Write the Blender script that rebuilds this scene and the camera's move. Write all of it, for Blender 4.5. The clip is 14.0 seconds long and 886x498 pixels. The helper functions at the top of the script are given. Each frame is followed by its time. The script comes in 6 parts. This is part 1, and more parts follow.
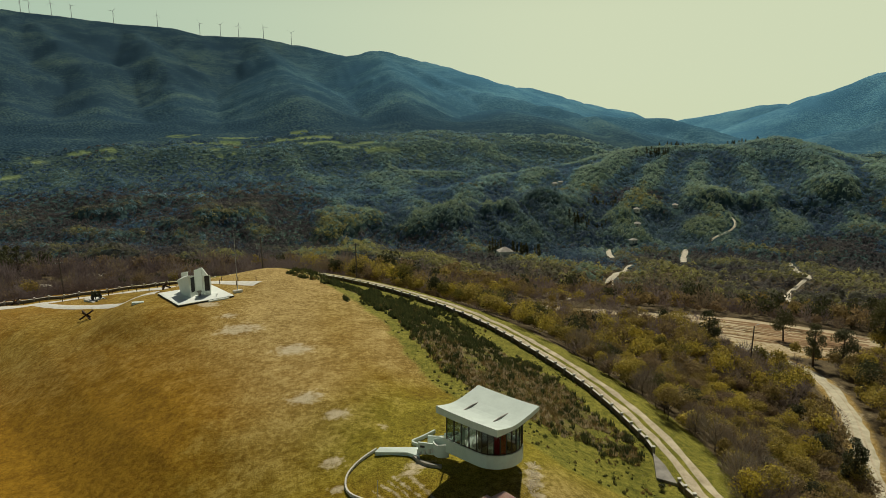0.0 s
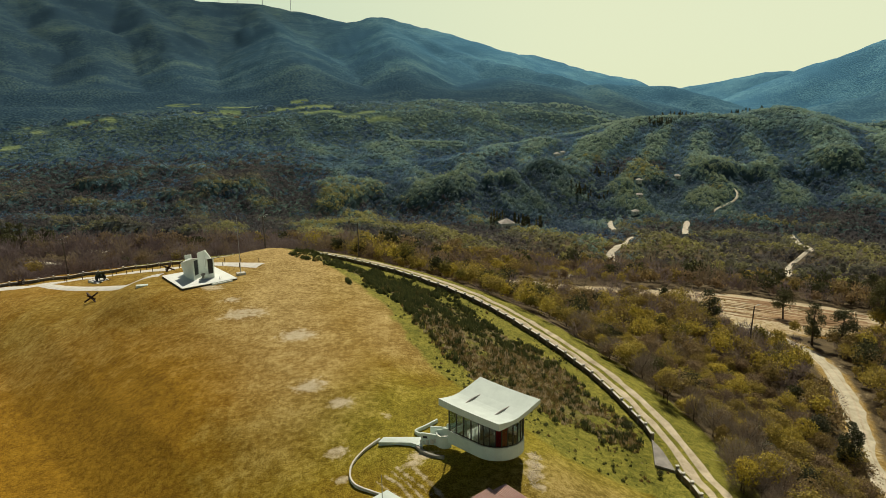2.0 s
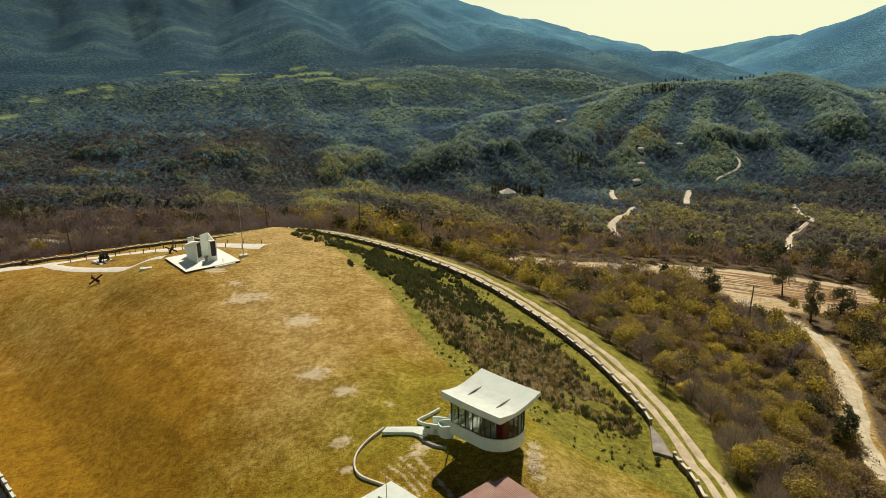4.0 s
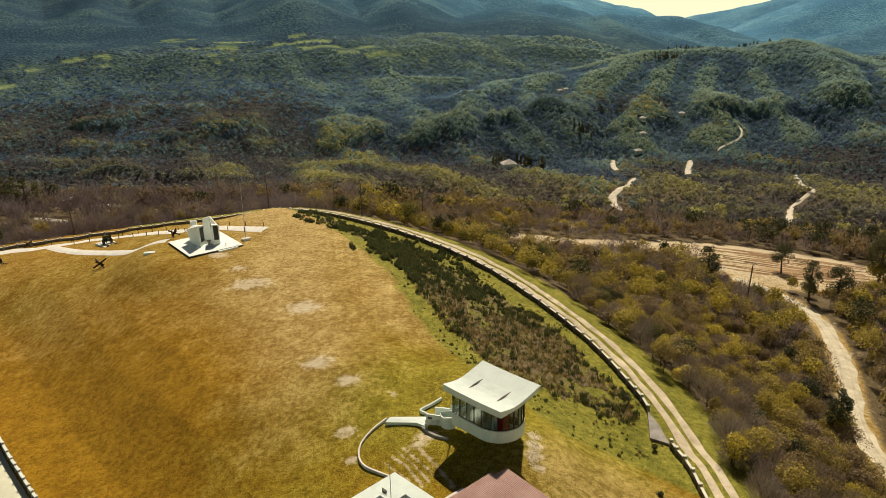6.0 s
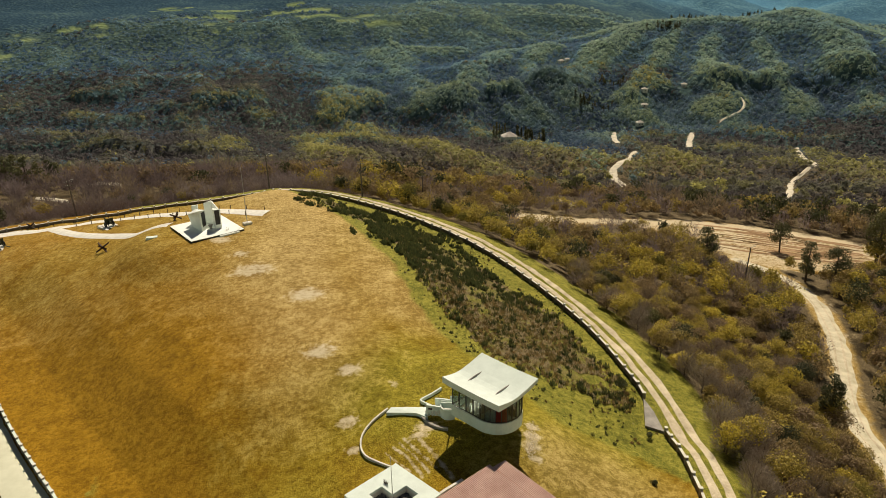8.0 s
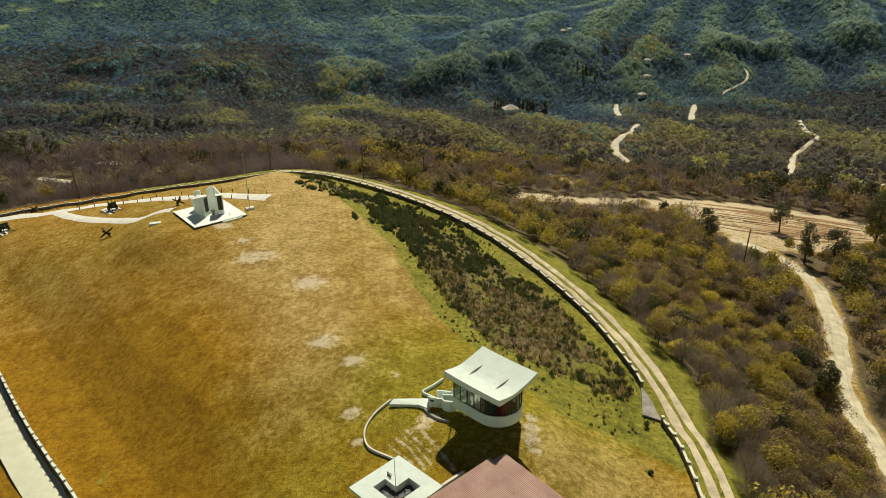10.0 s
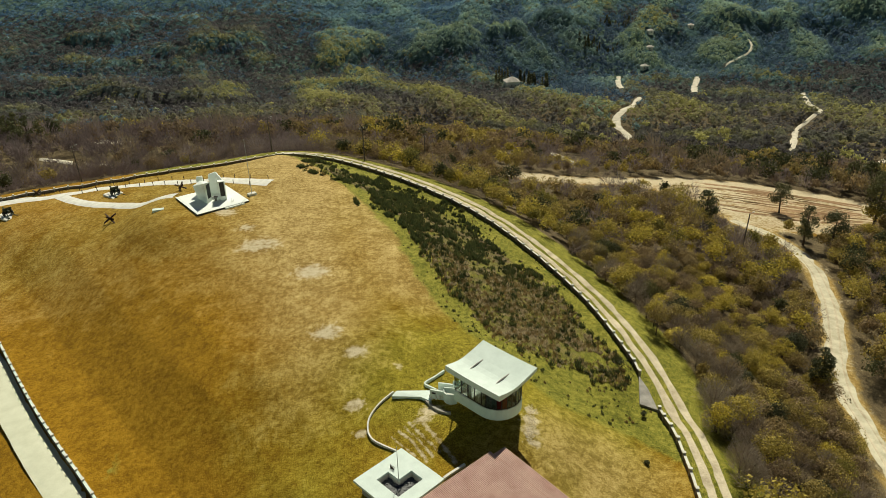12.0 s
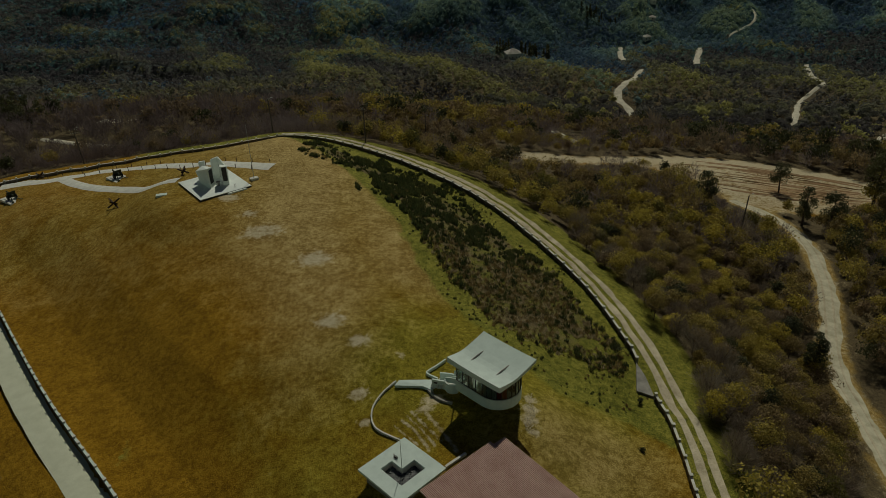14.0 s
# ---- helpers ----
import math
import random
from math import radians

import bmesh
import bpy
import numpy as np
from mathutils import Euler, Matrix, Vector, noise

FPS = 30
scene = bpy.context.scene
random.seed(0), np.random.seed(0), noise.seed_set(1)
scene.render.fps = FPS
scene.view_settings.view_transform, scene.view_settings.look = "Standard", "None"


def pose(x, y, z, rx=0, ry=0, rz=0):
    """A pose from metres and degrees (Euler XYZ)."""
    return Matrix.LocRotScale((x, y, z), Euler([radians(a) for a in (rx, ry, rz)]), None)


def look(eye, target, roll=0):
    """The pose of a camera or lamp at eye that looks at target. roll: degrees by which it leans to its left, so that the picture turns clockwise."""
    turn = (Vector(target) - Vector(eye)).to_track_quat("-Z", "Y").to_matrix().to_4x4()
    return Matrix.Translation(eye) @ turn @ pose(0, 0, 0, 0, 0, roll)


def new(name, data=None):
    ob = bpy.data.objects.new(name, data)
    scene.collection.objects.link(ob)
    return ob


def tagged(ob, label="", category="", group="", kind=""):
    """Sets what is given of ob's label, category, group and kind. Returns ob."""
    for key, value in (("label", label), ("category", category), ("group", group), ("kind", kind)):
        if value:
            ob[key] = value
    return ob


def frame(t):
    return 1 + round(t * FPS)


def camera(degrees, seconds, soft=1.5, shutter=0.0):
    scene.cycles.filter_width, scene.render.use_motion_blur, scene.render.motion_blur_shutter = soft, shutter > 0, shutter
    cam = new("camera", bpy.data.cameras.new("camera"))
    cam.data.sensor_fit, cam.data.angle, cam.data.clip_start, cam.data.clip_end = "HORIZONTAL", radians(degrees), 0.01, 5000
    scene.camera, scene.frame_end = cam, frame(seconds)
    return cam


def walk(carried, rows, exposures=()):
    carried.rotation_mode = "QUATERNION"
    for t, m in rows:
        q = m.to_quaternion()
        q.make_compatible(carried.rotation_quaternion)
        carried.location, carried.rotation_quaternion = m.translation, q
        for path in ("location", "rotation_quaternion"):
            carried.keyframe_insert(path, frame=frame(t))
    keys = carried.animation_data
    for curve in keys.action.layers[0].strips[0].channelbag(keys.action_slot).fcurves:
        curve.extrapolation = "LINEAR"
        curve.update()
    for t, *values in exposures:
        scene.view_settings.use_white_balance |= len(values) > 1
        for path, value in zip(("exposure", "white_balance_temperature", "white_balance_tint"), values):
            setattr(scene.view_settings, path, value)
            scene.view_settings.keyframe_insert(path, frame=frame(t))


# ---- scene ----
cam = camera(64.0, 14.0, soft=0.65)
METRES, EYE, TILT, LEAN, TURN = 22.0, 37.0, -11.0, 0.7, 0.0
ROWS = [
    (0.0, 0.0, 0.0, 0.0, -0.0, -0.0, -0.0),
    (0.5, -0.0002, -0.0043, 0.0305, 0.04, -0.61, -0.01),
    (1.0, -0.0017, -0.0075, 0.0612, 0.07, -1.25, 0.0),
    (1.5, -0.0028, -0.0126, 0.0929, 0.09, -1.89, 0.02),
    (2.0, -0.0041, -0.0177, 0.1268, 0.12, -2.55, 0.05),
    (2.5, -0.0051, -0.0212, 0.1614, 0.14, -3.23, 0.09),
    (3.0, -0.0061, -0.0249, 0.1965, 0.16, -3.92, 0.11),
    (5.5, -0.0097, -0.0572, 0.3732, 0.24, -7.22, 0.3),
    (6.0, -0.0104, -0.0647, 0.4092, 0.24, -7.87, 0.35),
    (6.5, -0.0102, -0.074, 0.4411, 0.24, -8.5, 0.38),
    (7.0, -0.0089, -0.0819, 0.4747, 0.25, -9.13, 0.39),
    (7.5, -0.0069, -0.0872, 0.5099, 0.25, -9.72, 0.39),
    (8.0, -0.0053, -0.091, 0.5465, 0.27, -10.33, 0.39),
    (10.5, -0.0061, -0.1169, 0.7292, 0.36, -13.39, 0.5),
    (11.0, -0.0065, -0.1205, 0.7668, 0.37, -14.0, 0.52),
    (11.5, -0.0063, -0.1245, 0.8047, 0.39, -14.6, 0.54),
    (12.0, -0.0061, -0.1276, 0.8426, 0.4, -15.21, 0.56),
    (12.5, -0.0061, -0.1321, 0.8802, 0.41, -15.82, 0.57),
    (13.0, -0.0062, -0.1389, 0.9166, 0.42, -16.43, 0.6),
    (13.5, -0.0068, -0.1469, 0.9508, 0.43, -17.05, 0.65),
    (14.0, -0.0082, -0.1549, 0.9864, 0.42, -17.64, 0.68),
]
START = pose(0, 0, EYE, TILT, LEAN, TURN)
walk(cam, [(t, START @ pose(METRES * x, METRES * y, METRES * z, 90 + pitch, roll, yaw)) for t, x, y, z, yaw, pitch, roll in ROWS],
     exposures=[(0.0, -0.53, 6800, 5), (1.5, -0.33, 6900, 7), (3.2, -0.12, 7050, 11), (5.5, 0.04, 7350, 14), (8.2, 0.04, 7350, 13), (10.5, 0.02, 6900, 4), (12.7, 0.0, 6650, 1), (13.0, -0.22, 6600, 0), (13.5, -0.83, 6550, 0), (14.0, -1.70, 6450, 0)])

# ---- light ----
SUN_TO = Vector((0.107, 0.674, 0.731)).normalized()   # towards the sun
SUN_EL = math.asin(SUN_TO.z)
SUN_AZ = math.atan2(SUN_TO.x, SUN_TO.y)
world = bpy.data.worlds.new("sky")
scene.world = world
world.use_nodes = True
wn = world.node_tree.nodes
sky = wn.new("ShaderNodeTexSky")
sky.sky_type = 'NISHITA'
sky.sun_disc = False
sky.sun_elevation = SUN_EL
sky.sun_rotation = SUN_AZ
sky.air_density, sky.dust_density, sky.ozone_density = 0.5, 1.4, 1.0
wn["Background"].inputs["Strength"].default_value = 0.062
# a hazy spring sky, greener than clear air
haze = wn.new("ShaderNodeMix")
haze.data_type, haze.blend_type = 'RGBA', 'MULTIPLY'
haze.inputs["Factor"].default_value = 1.0
haze.inputs[7].default_value = (0.13, 0.185, 0.38, 1)
world.node_tree.links.new(sky.outputs[0], haze.inputs[6])
# it pales to an even milky green-yellow towards the horizon
height = wn.new("ShaderNodeSeparateXYZ")
world.node_tree.links.new(wn.new("ShaderNodeTexCoord").outputs["Generated"], height.inputs[0])
span = wn.new("ShaderNodeMapRange")
span.interpolation_type = 'SMOOTHSTEP'
span.inputs[1].default_value, span.inputs[2].default_value, span.inputs[3].default_value, span.inputs[4].default_value = 0.12, 0.39, 0.85, 0.0
world.node_tree.links.new(height.outputs[2], span.inputs[0])
milk = wn.new("ShaderNodeMix")
milk.data_type = 'RGBA'
turn_span = wn.new("ShaderNodeMapRange")
turn_span.interpolation_type = 'SMOOTHSTEP'
turn_span.inputs[1].default_value, turn_span.inputs[2].default_value = -0.75, 0.25
world.node_tree.links.new(height.outputs[0], turn_span.inputs[0])
veil = wn.new("ShaderNodeMix")
veil.data_type = 'RGBA'
veil.inputs[6].default_value, veil.inputs[7].default_value = (10.5, 14.2, 11.6, 1), (16.8, 18.3, 13.1, 1)
world.node_tree.links.new(turn_span.outputs[0], veil.inputs["Factor"])
world.node_tree.links.new(veil.outputs[2], milk.inputs[7])
world.node_tree.links.new(span.outputs[0], milk.inputs["Factor"])
world.node_tree.links.new(haze.outputs[2], milk.inputs[6])
world.node_tree.links.new(milk.outputs[2], wn["Background"].inputs[0])
sun = new("sun", bpy.data.lights.new("sun", 'SUN'))
sun.data.energy, sun.data.angle, sun.data.color = 5.0, radians(0.53), (1.0, 0.93, 0.80)
sun.matrix_world = look((0, 0, 300), Vector((0, 0, 300)) - SUN_TO)

# ---- materials ----
def material(name, rough=0.8, metal=0.0, spec=0.3):
    m = bpy.data.materials.new(name)
    m.use_nodes = True
    b = m.node_tree.nodes["Principled BSDF"]
    b.inputs["Roughness"].default_value = rough
    b.inputs["Metallic"].default_value = metal
    b.inputs["Specular IOR Level"].default_value = spec
    return m, m.node_tree.nodes, m.node_tree.links, b


def noise_tex(n, l, scale, detail=4.0, rough=0.55, vector=None, kind='FBM'):
    t = n.new("ShaderNodeTexNoise")
    t.inputs["Scale"].default_value = scale
    t.inputs["Detail"].default_value = detail
    t.inputs["Roughness"].default_value = rough
    if vector is None:
        g = n.new("ShaderNodeNewGeometry")
        vector = g.outputs["Position"]
    l.new(vector, t.inputs["Vector"])
    return t.outputs["Fac"]


def ramp(n, l, fac, stops):
    r = n.new("ShaderNodeValToRGB")
    e = r.color_ramp.elements
    while len(e) < len(stops):
        e.new(0.5)
    for k, (p, c) in zip(e, stops):
        k.position, k.color = p, (*c, 1.0)
    l.new(fac, r.inputs[0])
    return r.outputs[0]


def mix(n, l, fac, a, b, mode='MIX'):
    m = n.new("ShaderNodeMix")
    m.data_type, m.blend_type = 'RGBA', mode
    for sock, v in ((m.inputs["Factor"], fac), (m.inputs[6], a), (m.inputs[7], b)):
        if isinstance(v, (int, float)):
            sock.default_value = v
        elif isinstance(v, tuple):
            sock.default_value = (*v, 1.0)
        else:
            l.new(v, sock)
    return m.outputs[2]


def maths(n, l, op, a, b=0.0, clamp=False):
    m = n.new("ShaderNodeMath")
    m.operation, m.use_clamp = op, clamp
    for sock, v in ((m.inputs[0], a), (m.inputs[1], b)):
        if isinstance(v, (int, float)):
            sock.default_value = v
        else:
            l.new(v, sock)
    return m.outputs[0]


def attr(n, name):
    a = n.new("ShaderNodeAttribute")
    a.attribute_name = name
    return a.outputs["Fac"]


def bump(n, l, b, height, strength=0.4, distance=0.05):
    k = n.new("ShaderNodeBump")
    k.inputs["Strength"].default_value, k.inputs["Distance"].default_value = strength, distance
    l.new(height, k.inputs["Height"])
    l.new(k.outputs[0], b.inputs["Normal"])


def plain(name, dark, light, scale=2.0, rough=0.8, relief=0.2, metal=0.0, grain=14.0, spec=0.3):
    """A weathered surface: two tones at a large and a small scale, with fine relief."""
    m, n, l, b = material(name, rough, metal, spec)
    big = noise_tex(n, l, scale, 4)
    fine = noise_tex(n, l, scale * grain, 3)
    f = maths(n, l, 'ADD', maths(n, l, 'MULTIPLY', big, 0.65), maths(n, l, 'MULTIPLY', fine, 0.35))
    l.new(ramp(n, l, f, [(0.36, dark), (0.62, light)]), b.inputs["Base Color"])
    bump(n, l, b, fine, relief, 0.02)
    return m


def ground_material():
    m, n, l, b = material("hill_ground", 0.95, 0, 0.15)
    g = n.new("ShaderNodeNewGeometry").outputs["Position"]
    flat = n.new("ShaderNodeVectorMath")
    flat.operation = 'MULTIPLY'
    flat.inputs[1].default_value = (1, 1, 0.3)
    l.new(g, flat.inputs[0])
    p = flat.outputs[0]
    n_big, n_mid, n_fine, n_grain = (noise_tex(n, l, s, d, r, p) for s, d, r in ((0.035, 4, .55), (0.22, 5, .6), (1.3, 5, .65), (7.0, 3, .6)))
    tone = maths(n, l, 'ADD', maths(n, l, 'MULTIPLY', n_mid, 0.17), maths(n, l, 'MULTIPLY', n_fine, 0.33))
    tone = maths(n, l, 'ADD', tone, maths(n, l, 'MULTIPLY', n_grain, 0.50))
    dry = ramp(n, l, tone, [(0.42, (0.150, 0.076, 0.003)), (0.50, (0.262, 0.140, 0.006)), (0.58, (0.40, 0.225, 0.018))])
    fresh = ramp(n, l, tone, [(0.42, (0.105, 0.085, 0.006)), (0.50, (0.218, 0.180, 0.014)), (0.58, (0.375, 0.31, 0.04))])
    straw = ramp(n, l, tone, [(0.43, (0.21, 0.14, 0.038)), (0.50, (0.37, 0.255, 0.085)), (0.57, (0.58, 0.44, 0.18))])
    soil = ramp(n, l, tone, [(0.32, (0.36, 0.29, 0.17)), (0.55, (0.56, 0.475, 0.31)), (0.7, (0.70, 0.62, 0.44))])
    lush = ramp(n, l, tone, [(0.425, (0.080, 0.086, 0.010)), (0.50, (0.184, 0.180, 0.024)), (0.58, (0.34, 0.305, 0.055))])
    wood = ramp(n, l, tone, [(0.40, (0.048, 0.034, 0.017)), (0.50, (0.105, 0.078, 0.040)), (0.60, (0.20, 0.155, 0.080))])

    def edge(name, lo=0.35, hi=0.65, rough=1.1, fine=0.5):
        a = maths(n, l, 'ADD', attr(n, name), maths(n, l, 'MULTIPLY', maths(n, l, 'SUBTRACT', n_mid, 0.5), rough))
        a = maths(n, l, 'ADD', a, maths(n, l, 'MULTIPLY', maths(n, l, 'SUBTRACT', n_fine, 0.5), fine))
        r = n.new("ShaderNodeMapRange")
        r.inputs[1].default_value, r.inputs[2].default_value = lo, hi
        l.new(a, r.inputs[0])
        return r.outputs[0]

    c = mix(n, l, edge("fresh", 0.15, 0.95, 0.7), dry, fresh)
    c = mix(n, l, edge("straw", 0.2, 0.95, 0.7), c, straw)
    c = mix(n, l, edge("lush", 0.38, 0.58, 0.7, 0.4), c, lush)
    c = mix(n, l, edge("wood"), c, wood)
    c = mix(n, l, edge("soil", 0.4, 0.8, 0.9, 1.5), c, soil)
    clay = ramp(n, l, tone, [(0.36, (0.22, 0.125, 0.055)), (0.50, (0.37, 0.235, 0.115)), (0.62, (0.50, 0.35, 0.20))])
    c = mix(n, l, edge("clay", 0.3, 0.8), c, clay)
    # far slopes: woods with lighter fields between them
    v = n.new("ShaderNodeTexVoronoi")
    v.inputs["Scale"].default_value = 0.17
    l.new(p, v.inputs["Vector"])
    patch = noise_tex(n, l, 0.0045, 6, .62, p)
    clump = maths(n, l, 'ADD', maths(n, l, 'MULTIPLY', v.outputs["Distance"], 0.30), maths(n, l, 'MULTIPLY', patch, 0.72))
    clump = maths(n, l, 'ADD', clump, maths(n, l, 'MULTIPLY', noise_tex(n, l, 0.05, 4, .6, p), 0.22))
    # woods blued by distance; the second ramp holds most of the air haze
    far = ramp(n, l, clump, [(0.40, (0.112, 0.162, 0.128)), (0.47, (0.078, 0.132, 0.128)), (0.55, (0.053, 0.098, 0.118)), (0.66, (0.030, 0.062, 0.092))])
    hazed_woods = ramp(n, l, clump, [(0.44, (0.185, 0.400, 0.490)), (0.56, (0.128, 0.310, 0.420)), (0.68, (0.080, 0.215, 0.330))])
    far = mix(n, l, attr(n, "haze_amount"), far, hazed_woods)
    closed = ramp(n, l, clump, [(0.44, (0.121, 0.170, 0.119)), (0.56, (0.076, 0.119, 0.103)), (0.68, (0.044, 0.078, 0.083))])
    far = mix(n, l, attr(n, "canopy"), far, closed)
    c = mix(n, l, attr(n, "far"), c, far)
    field = ramp(n, l, noise_tex(n, l, 0.02, 3, .5, p), [(0.4, (0.14, 0.20, 0.10)), (0.6, (0.215, 0.28, 0.14))])
    c = mix(n, l, attr(n, "field"), c, field)
    l.new(c, b.inputs["Base Color"])
    h = maths(n, l, 'ADD', maths(n, l, 'MULTIPLY', n_fine, 0.15), maths(n, l, 'MULTIPLY', n_grain, 0.10))
    h = maths(n, l, 'ADD', h, maths(n, l, 'MULTIPLY', attr(n, "far"), maths(n, l, 'MULTIPLY', v.outputs["Distance"], -2.6)))
    bump(n, l, b, h, 0.7, 1.0)
    # leafy slopes have no sheen
    l.new(maths(n, l, 'MULTIPLY', maths(n, l, 'SUBTRACT', 1.0, attr(n, "far")), 0.15), b.inputs["Specular IOR Level"])
    return m


def foliage(name, stops, random_from, through_leaf=0.35, rough=0.7, spread=0.24):
    """Leaves or twigs: the tone differs from plant to plant, and a little from leaf to leaf."""
    m, n, l, b = material(name, rough, 0, 0.2)
    if random_from == 'OBJECT':
        f = n.new("ShaderNodeObjectInfo").outputs["Random"]
    else:
        f = attr(n, "tint")
    c = ramp(n, l, f, stops)
    isl = n.new("ShaderNodeNewGeometry").outputs["Random Per Island"]
    c = mix(n, l, 1.0, c, ramp(n, l, isl, [(0.0, (1 - spread,) * 3), (1.0, (1 + spread, 1 + spread, 1 + 0.7 * spread))]), 'MULTIPLY')
    l.new(c, b.inputs["Base Color"])
    t = n.new("ShaderNodeBsdfTranslucent")
    l.new(c, t.inputs[0])
    s = n.new("ShaderNodeMixShader")
    s.inputs[0].default_value = through_leaf
    l.new(b.outputs[0], s.inputs[1])
    l.new(t.outputs[0], s.inputs[2])
    l.new(s.outputs[0], n["Material Output"].inputs[0])
    return m


WOODS = [(0.0, (0.217, 0.158, 0.103)), (0.18, (0.281, 0.205, 0.123)), (0.36, (0.281, 0.210, 0.078)), (0.56, (0.366, 0.290, 0.078)),
         (0.80, (0.466, 0.375, 0.073)), (0.90, (0.551, 0.440, 0.078)), (0.94, (0.090, 0.092, 0.037)), (1.0, (0.061, 0.066, 0.035))]
M_GROUND = ground_material()
M_WOODS = foliage("wood_foliage", WOODS, 'ATTR', 0.36, spread=0.46)
M_TREE = foliage("tree_foliage", WOODS, 'OBJECT', 0.36, spread=0.46)
M_TWIG = foliage("bare_twigs", [(0.0, (0.24, 0.19, 0.155)), (0.5, (0.34, 0.285, 0.23)), (1.0, (0.21, 0.15, 0.105))], 'OBJECT', 0.15)
M_PINE = foliage("pine_needles", [(0.0, (0.068, 0.076, 0.034)), (1.0, (0.128, 0.123, 0.050))], 'OBJECT', 0.2)
M_SCRUB = foliage("scrub_leaves", [(0.0, (0.060, 0.078, 0.032)), (0.35, (0.115, 0.125, 0.046)), (0.6, (0.245, 0.172, 0.068)), (0.85, (0.36, 0.258, 0.125)), (1.0, (0.52, 0.43, 0.29))], 'ATTR', 0.35)
M_BARK = plain("bark", (0.05, 0.035, 0.025), (0.13, 0.10, 0.075), 3.0, 0.95, 0.6)
M_WHITE = plain("white_render", (0.565, 0.655, 0.60), (0.66, 0.755, 0.695), 0.9, 0.75, 0.1)
M_MARBLE = plain("white_marble", (0.74, 0.79, 0.74), (0.82, 0.86, 0.81), 0.9, 0.6, 0.05)
M_CONC = plain("pale_concrete", (0.56, 0.55, 0.49), (0.74, 0.73, 0.66), 0.8, 0.9, 0.25)
# weathered concrete; also stands in for shade on some recessed parts
M_DARKCONC = plain("weathered_shaded_concrete", (0.20, 0.19, 0.17), (0.36, 0.34, 0.30), 0.8, 0.9, 0.3)
M_GRAVEL = plain("gravel_road", (0.36, 0.30, 0.20), (0.66, 0.58, 0.42), 0.5, 0.95, 0.5, grain=9)
M_PALE = plain("pale_track", (0.44, 0.40, 0.30), (0.68, 0.63, 0.50), 0.3, 0.95, 0.3, grain=9)
# brown wall face, darkened as the side turned from the sun
M_WALLDARK = plain("shaded_wall_side", (0.11, 0.085, 0.062), (0.20, 0.165, 0.125), 1.2, 0.9, 0.3)
M_IRON = plain("rusty_iron", (0.035, 0.022, 0.016), (0.10, 0.055, 0.035), 4.0, 0.7, 0.3, metal=0.3)
M_POLE = plain("pole_wood", (0.06, 0.05, 0.04), (0.14, 0.12, 0.10), 2.0, 0.9, 0.3)
M_GREYPAINT = plain("grey_paint", (0.30, 0.31, 0.30), (0.48, 0.49, 0.47), 3.0, 0.55, 0.1, metal=0.2)
M_GUN = plain("gun_green", (0.035, 0.045, 0.032), (0.085, 0.10, 0.07), 3.0, 0.6, 0.1, metal=0.2)
M_TYRE = plain("tyre_rubber", (0.02, 0.02, 0.02), (0.045, 0.045, 0.042), 6.0, 0.85, 0.1)
M_REDROOF = plain("red_sheet_metal", (0.44, 0.25, 0.20), (0.58, 0.37, 0.305), 0.6, 0.55, 0.05, metal=0.0)
M_STONE = plain("dark_plaque", (0.018, 0.018, 0.020), (0.045, 0.045, 0.048), 2.0, 0.35, 0.05)
M_RED = plain("red_banner", (0.42, 0.015, 0.015), (0.60, 0.03, 0.03), 3.0, 0.6, 0.05)
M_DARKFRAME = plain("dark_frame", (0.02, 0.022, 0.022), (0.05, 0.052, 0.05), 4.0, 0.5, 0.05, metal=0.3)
M_TURBINE = plain("turbine_white", (0.6, 0.6, 0.6), (0.75, 0.75, 0.75), 0.05, 0.5, 0.0)
M_ROOFTILE = plain("house_roof", (0.42, 0.38, 0.33), (0.62, 0.58, 0.52), 0.5, 0.8, 0.2)
M_WALLPOST = plain("wall_post", (0.20, 0.19, 0.17), (0.36, 0.34, 0.30), 1.5, 0.9, 0.3)
M_DIRT = plain("dirt_road", (0.42, 0.38, 0.26), (0.66, 0.61, 0.45), 0.5, 0.95, 0.5, grain=9)
M_RUT = plain("red_soil", (0.22, 0.125, 0.055), (0.36, 0.23, 0.12), 0.5, 0.95, 0.5, grain=9)
M_LANE = plain("cream_concrete", (0.54, 0.55, 0.41), (0.64, 0.65, 0.50), 0.5, 0.9, 0.2)
M_BEDSTONE = plain("bed_stone", (0.06, 0.065, 0.07), (0.20, 0.20, 0.20), 2.0, 0.85, 0.4)
M_REDWALL = plain("red_wall", (0.30, 0.03, 0.025), (0.42, 0.05, 0.04), 1.0, 0.8, 0.1)
M_HOUSEWALL = plain("house_wall", (0.58, 0.57, 0.50), (0.72, 0.71, 0.63), 0.5, 0.9, 0.1)
M_TWIGWOODS = foliage("twig_woods", [(0.0, (0.180, 0.139, 0.138)), (0.35, (0.274, 0.223, 0.222)), (0.65, (0.216, 0.170, 0.164)), (1.0, (0.259, 0.202, 0.138))], 'ATTR', 0.3)
# these two farther woods carry the blue of air haze in their leaves
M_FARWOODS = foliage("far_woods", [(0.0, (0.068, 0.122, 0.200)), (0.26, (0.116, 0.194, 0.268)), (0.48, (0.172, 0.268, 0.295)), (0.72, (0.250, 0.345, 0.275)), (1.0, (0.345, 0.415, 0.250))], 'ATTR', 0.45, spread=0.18)
